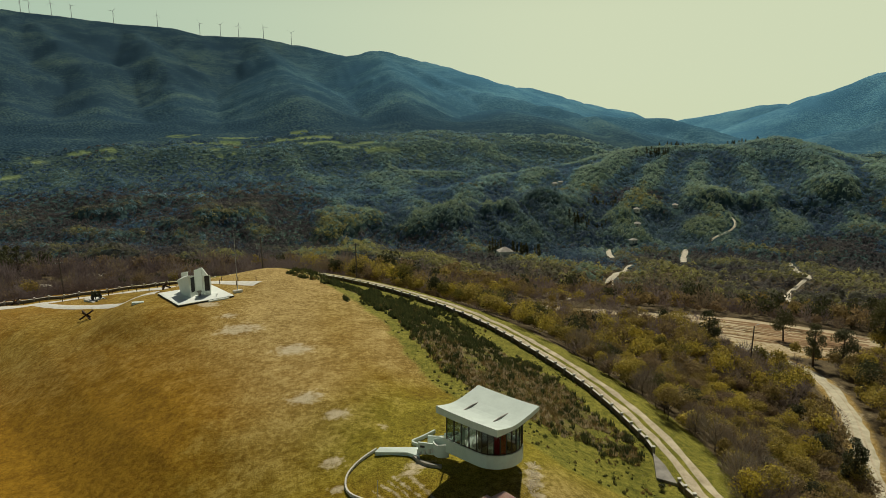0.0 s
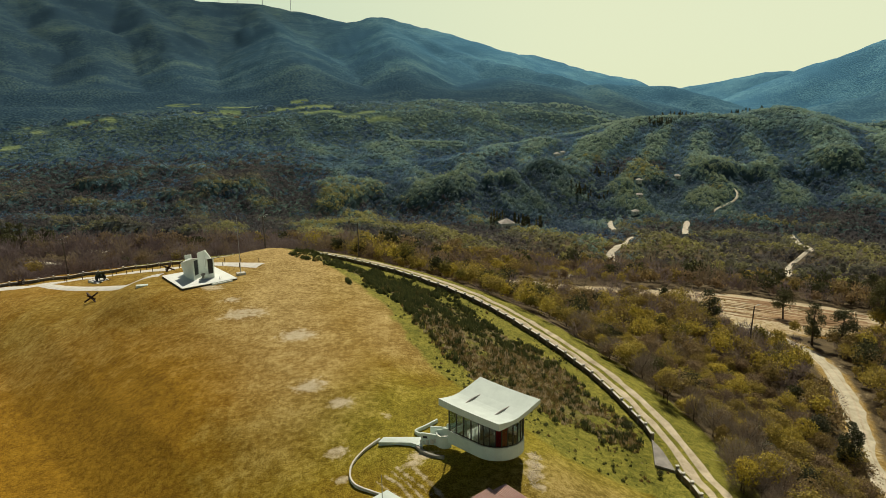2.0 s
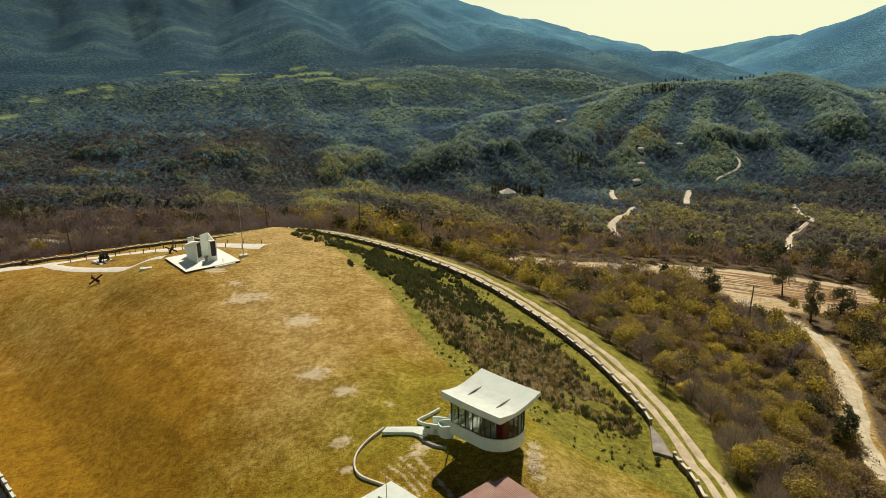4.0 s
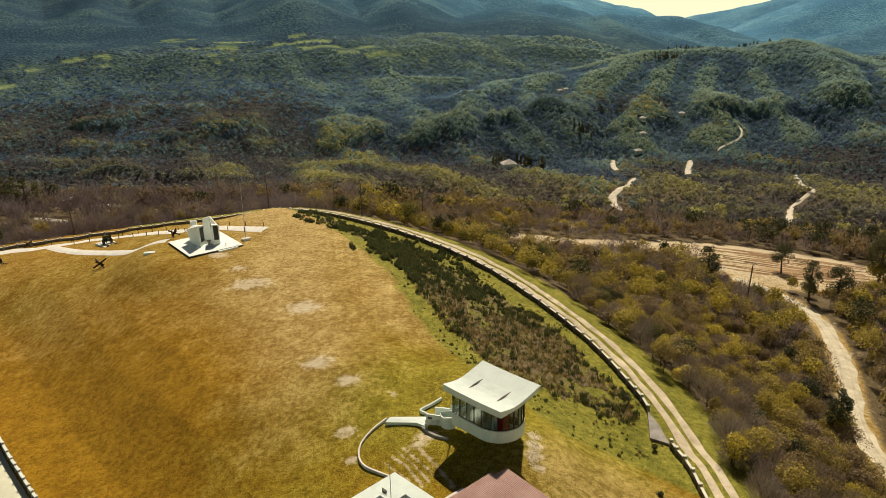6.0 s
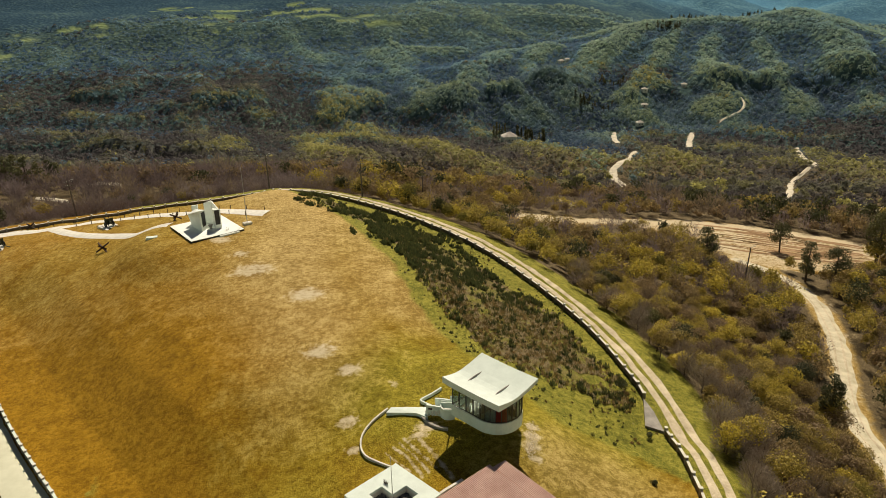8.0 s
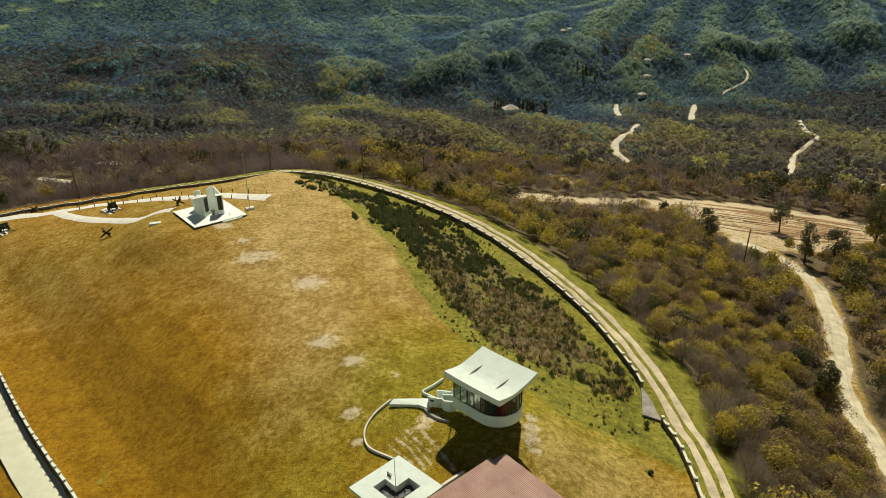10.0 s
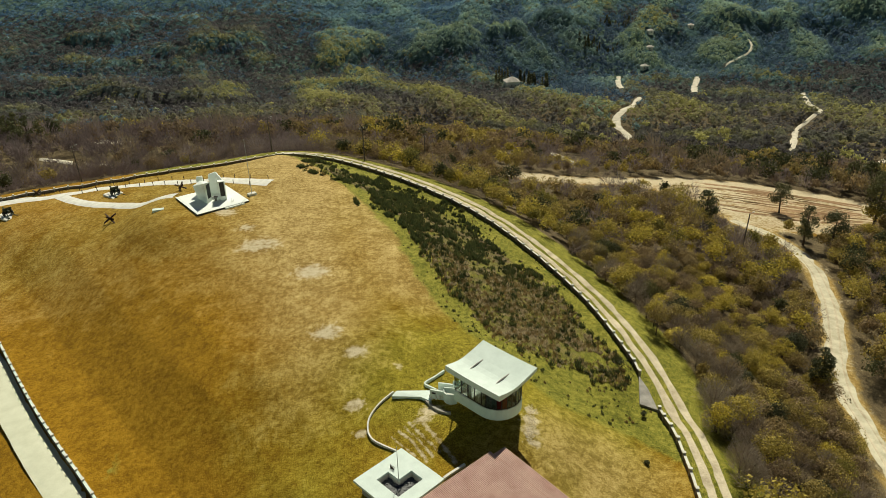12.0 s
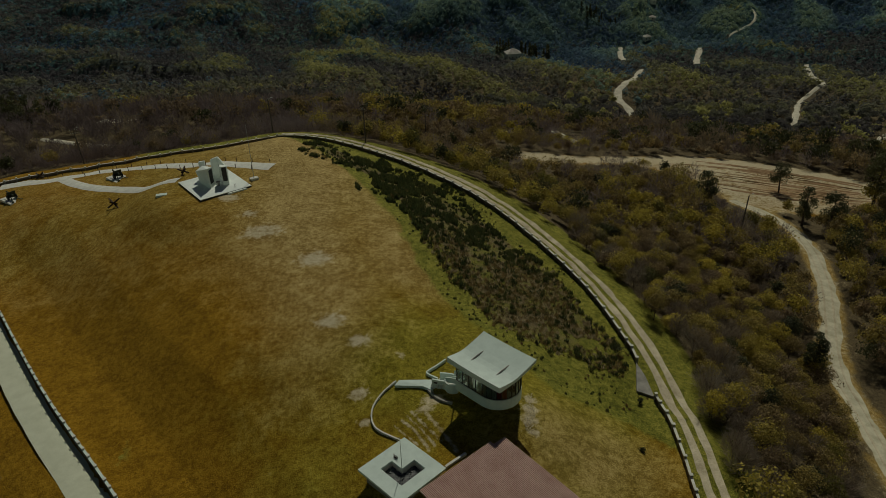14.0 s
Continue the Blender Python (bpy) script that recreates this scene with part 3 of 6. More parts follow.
# ---- the ground sheet ----
ROAD_DIRT = dense([(60, 60), (63.6, 76), (65.2, 84.9), (66.2, 91.8), (67.2, 99.3), (70.9, 109.9), (76.0, 121.8), (80.5, 133.3), (83.7, 146.9), (84.3, 160.2), (80.8, 168.8), (75.8, 176.8)], 2.0)
CLEARING = dense([(4, 203), (30, 196), (52, 200), (66, 193), (72, 182), (80, 172), (90, 170), (100, 171), (112, 178), (122, 186), (130, 194), (128, 203),
                  (116, 212), (98, 219), (80, 220), (66, 216), (40, 207), (20, 207)], 3.0, True)
BARE = [(-18.4, 85.8, 2.6), (-23.3, 103.8, 3.6), (-34.2, 113.3, 4.2), (-12.7, 71.4, 1.8), (-13.8, 81.4, 2.0), (-7.3, 77.8, 0.8), (-44.0, 127.2, 3.0),
        (-2.9, 69.2, 1.9), (-3.9, 67.6, 1.3), (-11.3, 66.6, 1.2), (9.1, 69.2, 1.1), (8.7, 67.2, 1.4), (8.6, 65.4, 1.4), (9.0, 63.6, 0.9), (-38, 120, 2.2)]
SCRUB = [(-36, 160), (-27, 147), (-19.2, 140.4), (-15, 128.5), (-9.3, 119.5), (-5.1, 108.2), (-3.2, 102.2), (0.8, 95.3), (3.5, 85), (8.5, 81.5), (15, 81), (22, 84), (24, 90), (23.0, 99.5), (18.6, 111.5), (12.2, 123.5), (4.2, 136.5), (-6, 149), (-19.5, 160.5), (-34, 168)]
FIELDS = [(-478, 1308, 30, 40), (-378, 1240, 44, 46), (-321, 1135, 46, 16), (-272, 1238, 22, 40), (-206, 1176, 36, 24), (-141, 1156, 27, 24), (-76, 1112, 50, 13), (-620, 1102, 34, 15),
          (-560, 1122, 42, 13), (-622, 1012, 15, 20), (-227, 1230, 30, 14), (-500, 1100, 20, 8)]


def masks(x, y):
    r = np.hypot(x, y)
    d, _ = line_distance(RING_PTS, x, y, True)
    ins = inside(RING_PTS, x, y)
    out = {}
    near_tower = np.exp(-(((x + 3) / 19) ** 2 + ((y - 74) / 17) ** 2))
    out["fresh"] = np.where(ins, np.clip(1.1 * near_tower + 0.9 * np.exp(-((d - 12) / 10) ** 2) * smooth(-34, -6, x) + 0.3 * fractal(x, y, 30, 3, 3) + 0.32 * smooth(96, 132, y) + 0.1 * smooth(8, 14, x) * (1 - smooth(74, 80, y)) + 0.35 * smooth(-62, -4, x) * smooth(62, 84, y), 0, 1), 0)
    axis, _ = line_distance([(-16, 78, 0), (-20, 96, 0), (-26, 112, 0), (-28, 135, 0), (-36, 165, 0)], x, y)
    side, _ = line_distance([(-46, 172, 0), (-32, 150, 0), (-24, 139, 0), (-15, 122, 0), (-9, 103, 0), (-5, 94, 0), (-1, 87, 0)], x, y)
    out["straw"] = np.where(ins, np.maximum(np.exp(-(axis / 12) ** 2) * 0.85, 0.75 * np.exp(-(side / 13) ** 2) * smooth(80, 100, y)) * (1 - 0.75 * near_tower) + 0.75 * np.exp(-(((x - 16) / 12) ** 2 + ((y - 62) / 10) ** 2)), 0)
    edge_r = (x > -45) & ((y > 55) | (x > 15))
    bank_line = [(-46, 172, 0), (-31, 153.5, 0), (-22.5, 140.5, 0), (-12, 119.4, 0), (-7.0, 102, 0), (-2.6, 93.5, 0), (1.2, 86.2, 0), (5, 80.5, 0), (7.4, 77.8, 0), (9.5, 75.3, 0), (12.8, 72, 0), (16.5, 72.0, 0), (19.4, 71.7, 0), (22.4, 69.4, 0), (27.5, 65.5, 0)]
    bank = inside(np.array(bank_line + [(40, 64, 0), (40, 190, 0)]), x, y)
    bd, _ = line_distance(bank_line, x, y)
    out["lush"] = np.where(ins, np.maximum(np.exp(-(d / 6) ** 2) * edge_r * 0.75 * smooth(64, 72, y), bank * (0.35 + 0.4 * smooth(0, 2.5, bd))), np.maximum(np.exp(-(d / 7.0) ** 2) * 0.95, 0.9 * (d < 14)) * smooth(-52, -30, x + 0.35 * (y - 60)))
    rim_off, _ = line_distance(CLEARING, x, y, True)
    clear = 0.5 + np.where(inside(CLEARING, x, y), 0.5, -0.5) * smooth(0, 2.5, rim_off)
    dirt, _ = line_distance(ROAD_DIRT, x, y)
    out["straw"] = np.where(ins, np.clip(out["straw"] + 0.34 * smooth(80, 118, y) * smooth(-16, -40, x), 0, 1), out["straw"])
    out["straw"] = np.maximum(out["straw"], np.where(ins, 0, 0.9 * (dirt < 9)))
    soil = np.zeros(x.shape)
    for bx, by, br in BARE:
        soil = np.maximum(soil, 0.95 * np.exp(-(((x - bx) / br) ** 2 + ((y - by) / (br * 0.8)) ** 2)))
    soil = np.maximum(soil, np.exp(-(dirt / 4.0) ** 2) * 0.5)
    # bare streaks between the kerb wall and the lookout
    here = (np.abs(x + 4) < 9) & (np.abs(y - 64) < 8)
    for wide, line in ((0.28, [(-6.8, 66.2, 0), (-5.4, 64.8, 0), (-3.4, 61.6, 0)]), (0.22, [(-7.6, 65.5, 0), (-6.2, 63.9, 0), (-4.4, 62.0, 0)]), (0.2, [(-6.2, 66.9, 0), (-4.5, 64.7, 0), (-2.6, 61.8, 0)]),
                       (0.28, [(-5.5, 67.2, 0), (-3.6, 64.4, 0), (-1.7, 62.1, 0)]), (0.42, [(-4.1, 67.1, 0), (-2.5, 64.7, 0), (0.1, 60.8, 0)])):
        if here.any():
            sd, _ = line_distance(line, x[here], y[here])
            soil[here] = np.maximum(soil[here], 0.72 * np.exp(-(sd / wide) ** 2))
    out["soil"] = np.maximum(soil, clear * 0.75)
    brink, _ = line_distance([(4, 206, 0), (40, 208, 0), (66, 216, 0), (98, 219, 0), (116, 212, 0), (130, 197, 0)], x, y)
    out["soil"] = np.maximum(out["soil"], clear * (1.2 - 0.45 * smooth(3, 11, brink)))
    out["clay"] = clear * smooth(3, 11, brink) * np.clip(0.28 + 0.9 * fractal(x, y * 2.2, 16, 3, 66), 0, 1)
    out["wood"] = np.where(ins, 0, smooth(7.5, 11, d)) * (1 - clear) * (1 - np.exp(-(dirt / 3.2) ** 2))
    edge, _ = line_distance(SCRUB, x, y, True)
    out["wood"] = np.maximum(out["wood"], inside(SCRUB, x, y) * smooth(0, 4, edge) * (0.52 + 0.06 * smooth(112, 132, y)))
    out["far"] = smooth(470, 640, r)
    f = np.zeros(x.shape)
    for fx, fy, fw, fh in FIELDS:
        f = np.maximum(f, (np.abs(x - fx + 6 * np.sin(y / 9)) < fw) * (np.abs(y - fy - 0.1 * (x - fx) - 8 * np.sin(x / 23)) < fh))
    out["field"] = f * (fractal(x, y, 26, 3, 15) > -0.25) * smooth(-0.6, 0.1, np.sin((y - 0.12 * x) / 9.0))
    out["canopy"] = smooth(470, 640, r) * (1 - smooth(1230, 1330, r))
    # how much air haze is mixed into the far slopes' colour
    out["haze_amount"] = (0.3 * smooth(1250, 1900, r) + 0.7 * smooth(1500, 3000, r)) * (0.3 * smooth(-1000, -300, x) + 0.7 * smooth(-500, 250, x))
    return out


ang = np.radians(np.concatenate([np.arange(-37, 37.01, 0.19), np.arange(40, 322.1, 3.0)]))
rad = np.concatenate([[0.01, 8.0], np.geomspace(14, 54, 22), np.arange(54.5, 76, 0.5), np.geomspace(76.6, 300, 105), np.geomspace(304, 1400, 160), np.geomspace(1415, 4950, 75)])
gr, ga = np.meshgrid(rad, ang, indexing='ij')
gx, gy = (gr * np.sin(ga)).ravel(), (gr * np.cos(ga)).ravel()
gz = terrain(gx, gy) + 0.05 * fractal(gx, gy, 2.5, 3, 41)
na, nr = len(ang), len(rad)
gi, gj = np.meshgrid(np.arange(nr - 1), np.arange(na), indexing='ij')
ga0, ga1 = gi * na + gj, gi * na + (gj + 1) % na
sheet = np.stack([ga0, ga1, ga1 + na, ga0 + na], -1).reshape(-1, 4)
sheet = sheet[:, ::-1]
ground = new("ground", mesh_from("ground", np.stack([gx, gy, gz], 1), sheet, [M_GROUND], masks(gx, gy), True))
tagged(ground, "dry grassy hilltop above wooded valley and mountain slopes", "ground", kind="structure")

# ---- roads, walls and paths (setting) ----
EAST_LINE = dense(RING[1:14], 1.5)
back_track = drape("road", offset_line(dense(RING[13:20], 1.5), 1.35), 0.9, 0.07, M_PALE, 0.3)
tagged(back_track, "pale gravel track outside the wall behind the monument", "road", kind="structure")
for off in (1.8, 3.42):
    track = drape("road", offset_line(EAST_LINE, off), 1.02, 0.07, M_GRAVEL, 0.35)
    tagged(track, "pale gravel wheel track beside the boundary wall", "road", kind="structure")
paved = drape("road", offset_line(dense(RING[19:], 2.0), 2.35), 4.1, 0.08, M_LANE, 0.03)
tagged(paved, "pale concrete lane outside the boundary wall", "road", kind="structure")
tagged(drape("road", ROAD_DIRT, 3.6, 0.10, M_DIRT, 0.3), "pale dirt road winding through the woods", "road", kind="structure")
for off in (-0.85, 0.8):
    tagged(drape("road", offset_line(ROAD_DIRT, off), 0.55, 0.15, M_GRAVEL, 0.5), "pale worn wheel track of the dirt road", "road", kind="structure")
FAR_ROADS = [
    ([(84, 330), (94, 357), (103, 395), (106.6, 416), (104, 431), (106, 446), (111, 456), (126, 484), (138, 517)], 4.8),
    ([(134, 556), (139, 590), (152, 645)], 4.2),
    ([(192, 556), (196, 570), (203, 589), (212, 613)], 4.8),
    ([(168, 336), (176, 352), (193, 387), (217, 434), (234, 453), (244.6, 464), (248.4, 488), (257, 512), (268, 538)], 3.3),
    ([(152, 254), (162, 265.5), (189, 301), (211, 328)], 6.0),
    ([(37, 250), (38, 238), (42, 226)], 3.0),
    ([(240, 630), (248, 637), (259, 646), (269.5, 653), (276.6, 666.5), (278, 680)], 2.4),
    ([(-125, 206), (-111, 201), (-100, 199)], 2.5),
    # no road: this strip stands in for a small flat white structure
    ([(-124, 237), (-116, 235), (-108, 234)], 5.0),
]
for pts, wide in FAR_ROADS:
    road = drape("road", dense(pts, 4.0), wide, 0.5, M_PALE, 0.3)
    tagged(road, "pale dirt road between the trees of the valley", "road", kind="structure")
# furrows that wheels left in the bare clearing
rut_rng = random.Random(21)
for k in range(44):
    a = (k + rut_rng.random()) / 44.0
    pts = dense([(66 + 10 * a, 214 - 30 * a), (84 + 6 * a, 214 - 34 * a), (104, 208 - 28 * a), (124 - 4 * a, 199 - 16 * a)], 2.0)
    m = len(pts)
    first = rut_rng.randrange(0, m - 8)
    pts = pts[first:first + rut_rng.randrange(7, max(9, m - first + 1))] + (0, rut_rng.uniform(-0.5, 0.5))
    pts = pts + np.stack([0 * pts[:, 0], 0.5 * np.sin(pts[:, 0] / 5.0 + k)], 1)
    rut = drape("trim", pts, 0.25 + 0.2 * (k % 3), 0.16, M_RUT, 1.2, 3)
    tagged(rut, "reddish wheel rut in the bare clearing", "rut", kind="structure")

# concrete paths to the monument
PATH_A = dense([(-38.7, 142.6), (-43.4, 144), (-48.4, 145.5), (-57, 150), (-66.1, 154.5), (-71.1, 156.3), (-82, 159.3), (-89.7, 158.6), (-96, 157.2), (-102.8, 157.2), (-108, 156)], 1.0)
PATH_B = dense([(-93, 156.8), (-87.4, 151.4), (-81.2, 146.7), (-73.8, 143.1), (-67.9, 140.6), (-62, 137.8), (-57, 136.7)], 1.0)
tagged(drape("pavement", PATH_A, 3.6, 0.12, M_CONC, 0.02), "pale concrete footpath across the grass", "path", kind="structure")
tagged(drape("pavement", PATH_B, 2.8, 0.14, M_CONC, 0.04), "pale concrete footpath curving to the monument", "path", kind="structure")


def posted_wall(label, pts, step, height, post_height, cope, thick=0.22):
    """A low rendered wall with a coping and taller posts at every step."""
    fence = thing("boundary_wall", label, "wall")
    p = dense(pts, step)[:, :2]
    keep = [p[0]]
    for q in p[1:]:
        if np.hypot(*(q - keep[-1])) > step * 0.6:
            keep.append(q)
    # dark posts under pale caps: shaded sides and lit tops, as colour
    pm = bm_mesh("post", box(-0.17, 0.17, -0.17, 0.17, -0.5, post_height, 0.03), M_WALLPOST)
    cm = bm_mesh("cap", box(-0.21, 0.21, -0.21, 0.21, post_height + 0.003, post_height + 0.1, 0.02), M_CONC)
    for i, (x, y) in enumerate(keep):
        z = ground_at(x, y)
        d = keep[min(i + 1, len(keep) - 1)] - keep[max(i - 1, 0)]
        post = new("post", pm)
        post.parent = fence
        post.matrix_basis = pose(x, y, z, 0, 0, math.degrees(math.atan2(d[1], d[0])))
        cap = new("cap", cm)
        cap.parent = post
        if i + 1 < len(keep):
            x2, y2 = keep[i + 1]
            z2 = ground_at(x2, y2)
            n = Vector((y2 - y, x - x2, 0)).normalized() * thick / 2
            # the panel colour holds the shade of the wall's near face
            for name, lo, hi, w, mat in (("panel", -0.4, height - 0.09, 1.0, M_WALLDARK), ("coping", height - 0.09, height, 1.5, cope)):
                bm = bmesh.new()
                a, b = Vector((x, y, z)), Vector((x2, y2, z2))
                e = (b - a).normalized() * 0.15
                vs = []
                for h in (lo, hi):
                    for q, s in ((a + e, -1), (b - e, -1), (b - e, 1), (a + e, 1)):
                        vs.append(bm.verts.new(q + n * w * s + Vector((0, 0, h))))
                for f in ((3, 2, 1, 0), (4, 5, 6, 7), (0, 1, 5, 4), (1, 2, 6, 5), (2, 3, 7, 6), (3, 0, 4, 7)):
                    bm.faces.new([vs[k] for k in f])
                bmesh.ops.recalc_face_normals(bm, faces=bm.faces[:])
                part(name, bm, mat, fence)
    return fence


posted_wall("low concrete boundary wall with posts beside the track", RING[1:6], 2.6, 0.85, 1.05, M_CONC)
posted_wall("low concrete boundary wall with posts round the hilltop", [(26.75, 85.2, -7), *RING[6:14]], 2.9, 0.85, 1.05, M_CONC)
posted_wall("low concrete boundary wall with posts behind the monument", RING[13:20], 3.0, 0.7, 0.9, M_CONC)
posted_wall("low white-topped boundary wall beside the concrete lane", RING[20:], 2.3, 1.15, 1.3, M_WHITE)
# the widened pier of the wall beside the track: a sloping concrete slab
apron = part("concrete_apron", prism([(26.5, 84.6), (25.1, 78.3), (27.3, 77.2), (27.1, 81.6)], lambda x, y: ground_at(x, y) - 0.5, lambda x, y: ground_at(x, y) + 0.3 + 0.03 * (y - 77)), M_DARKCONC)
tagged(apron, "weathered wedge of concrete beside the boundary wall", "slab")

bollard_bm = bmesh.new()
add_tube(bollard_bm, (0, 0, -0.2), (0, 0, 0.85), 0.085, 0.075, 8)
add_tube(bollard_bm, (0, 0, 0.85), (0, 0, 0.93), 0.11, 0.09, 8)
bollard_me = bm_mesh("bollard", bollard_bm, M_IRON)
for line, off, first, step in ((PATH_A, 1.95, 2, 4), (PATH_A, -1.95, 4, 4)):
    q = offset_line(line, off)[first::step]
    for x, y in q[:13] if off < 0 else q:
        b = new("bollard", bollard_me)
        b.matrix_basis = pose(x, y, ground_at(x, y))
        tagged(b, "short dark iron bollard beside the concrete footpath", "bollard", "bollards along the footpath")

# ---- lookout building ----
# Local axes: u along the long side of the roof, v across it, both from the roof's western corner.
TOWER = Matrix.Translation((-1.1, 68.9, 0)) @ Matrix.Rotation(radians(-45), 4, 'Z')


def stadium(u0, u1, v0, v1, n=14):
    """A long room with one straight and one half-round end."""
    r = (v1 - v0) / 2
    pts = [(u0, v0), ((u0 + u1 - r) / 2, v0)]
    pts += [(u1 - r + r * math.sin(math.pi * i / n), (v0 + v1) / 2 - r * math.cos(math.pi * i / n)) for i in range(n + 1)]
    return pts + [((u0 + u1 - r) / 2, v1), (u0, v1)]


def roof_top(v):
    return float(np.interp(v, (-0.1, 0.0, 1.3, 2.2, 3.0, 4.2, 6.6), (7.0, 7.0, 6.72, 6.60, 6.62, 6.82, 7.38)))


def lookout():
    t = thing("lookout_building", "white lookout pavilion with dark glazing and curved white roof", "building", at=TOWER)
    # roof: a folded slab, higher at both long edges
    bm = bmesh.new()
    prof = [(v, roof_top(v)) for v in np.linspace(0, 6.55, 18)]
    low = [(6.55, 6.98), (5.2, 6.55), (3.0, 6.15), (0.55, 6.2), (0.0, 6.25)]
    ring = prof + low
    us = np.linspace(0, 8.35, 14)
    rows = []
    for u in us:
        bow = 0.10 * (2 * u / 8.35 - 1) ** 2
        rows.append([bm.verts.new((u, v, z + bow)) for v, z in ring])
    for a, b in zip(rows, rows[1:]):
        for i in range(len(ring)):
            j = (i + 1) % len(ring)
            bm.faces.new((a[i], a[j], b[j], b[i]))
    bm.faces.new(rows[0][::-1]), bm.faces.new(rows[-1])
    bmesh.ops.recalc_face_normals(bm, faces=bm.faces[:])
    roof = part("roof", bm, M_WHITE, t)
    # ribs coloured dark for the side that faces away from the sun
    for u in (2.15, 6.2):
        bm = bmesh.new()
        vs = np.linspace(1.9, 4.15, 12)
        for k, off in enumerate((-0.05, 0.05)):
            lo = [bm.verts.new((u + off, v, roof_top(v) - 0.05)) for v in vs]
            hi = [bm.verts.new((u + off, v, roof_top(vs[0]) + (roof_top(vs[-1]) - roof_top(vs[0])) * i / 11 + 0.03 + 0.07 * math.sin(math.pi * i / 11))) for i, v in enumerate(vs)]
            for i in range(11):
                bm.faces.new((lo[i], lo[i + 1], hi[i + 1], hi[i]))
            if k == 0:
                prev = (lo, hi)
        for i in range(11):
            bm.faces.new((prev[1][i], prev[1][i + 1], hi[i + 1], hi[i]))
        bmesh.ops.recalc_face_normals(bm, faces=bm.faces[:])
        part("roof_rib", bm, M_DARKCONC, roof, "thin upstand across the roof, darkened as its shaded side")
    # parapet band, floor, ceiling
    out = stadium(0.35, 7.6, 1.0, 6.8)
    inn = stadium(0.6, 7.35, 1.25, 6.55)
    bm = bmesh.new()
    n = len(out)
    for rise, side in (((1.72, 3.15), None),):
        lo = [bm.verts.new((x, y, rise[0])) for x, y in out]
        hi = [bm.verts.new((x, y, rise[1])) for x, y in out]
        hin = [bm.verts.new((x, y, rise[1])) for x, y in inn]
        lin = [bm.verts.new((x, y, rise[0])) for x, y in inn]
        for i in range(n):
            j = (i + 1) % n
            bm.faces.new((lo[i], lo[j], hi[j], hi[i]))
            bm.faces.new((hi[i], hi[j], hin[j], hin[i]))
            bm.faces.new((hin[i], hin[j], lin[j], lin[i]))
            bm.faces.new((lin[i], lin[j], lo[j], lo[i]))
    bmesh.ops.recalc_face_normals(bm, faces=bm.faces[:])
    part("parapet", bm, M_WHITE, t, "white rendered parapet band under the windows")
    part("floor_slab", prism(inn, 2.1, 2.42), M_CONC, t)
    # the base takes dark concrete for the deep shade below the parapet
    part("base", prism(stadium(2.8, 5.4, 4.0, 6.3), -2.4, 2.06), M_DARKCONC, t, "recessed base under the pavilion, coloured dark as its shade")
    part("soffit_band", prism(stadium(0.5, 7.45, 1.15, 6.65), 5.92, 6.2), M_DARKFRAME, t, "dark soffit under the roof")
    # glazing: frames and panes round the outline
    frame_line = stadium(0.45, 7.5, 1.1, 6.7)
    pts = []
    for (x0, y0), (x1, y1) in zip(frame_line, frame_line[1:] + frame_line[:1]):
        k = max(1, int(round(math.hypot(x1 - x0, y1 - y0) / 1.15)))
        pts += [(x0 + (x1 - x0) * i / k, y0 + (y1 - y0) * i / k) for i in range(k)]
    for i, (x0, y0) in enumerate(pts):
        x1, y1 = pts[(i + 1) % len(pts)]
        a = math.degrees(math.atan2(y1 - y0, x1 - x0))
        w = math.hypot(x1 - x0, y1 - y0)
        m = pose(x0, y0, 0, 0, 0, a)
        win = part("window", box(-0.045, 0.045, -0.06, 0.06, 3.2, 5.95, m=m), M_DARKFRAME, t, "dark window mullion")
        pane = part("pane", box(0.05, w - 0.05, -0.012, 0.012, 3.22, 5.93, m=m), M_GLASS, win, "dark tinted glass pane")
        pane.visible_shadow = False
        for z in (3.24, 5.86):
            part("rail", box(0.046, w - 0.046, -0.05, 0.05, z - 0.035, z + 0.035, m=m), M_DARKFRAME, win)
    # what shows inside
    part("banner", box(-0.62, 0.62, -0.03, 0.03, 2.5, 5.3, 0.01, pose(6.75, 2.25, 0, 0, 0, 45)), M_RED, t, "tall red banner inside the windows")
    for x, y, a in ((7.05, 4.6, 100), (2.3, 1.6, 4)):
        part("curtain", box(-0.32, 0.32, -0.02, 0.02, 2.6, 4.9, 0.01, pose(x, y, 0, 0, 0, a)), M_MARBLE, t, "pale curtain inside the windows")
    part("partition", box(-0.08, 0.08, -1.2, 1.2, 2.42, 5.9, 0.01, pose(3.4, 4.0, 0, 0, 0, 0)), M_DARKCONC, t, "inner partition wall")
    part("counter", box(-0.9, 0.9, -0.3, 0.3, 2.42, 3.4, 0.02, pose(5.6, 4.9, 0, 0, 0, 20)), M_POLE, t, "dark wooden counter inside")
    # entrance bridge with curved parapets
    for pts2, low, high in (([(-2.98, 0.15), (-2.2, 0.57), (-1.37, 1.02)], 0.75, 2.02), (dense([(-1.42, 0.98), (-0.95, 0.66), (-0.4, 0.58), (0.05, 0.8), (0.4, 1.4)], 0.25), 1.0, 2.35),
                            (dense([(-2.9, 1.5), (-1.7, 2.3), (-0.6, 2.75), (0.4, 3.0)], 0.4), 1.0, 2.3)):
        lo, hi = offset_line(pts2, -0.1), offset_line(pts2, 0.1)
        line = [tuple(q) for q in lo] + [tuple(q) for q in hi[::-1]]
        part("bridge_parapet", prism(line, low, high), M_WHITE, t, "white parapet of the entrance bridge")
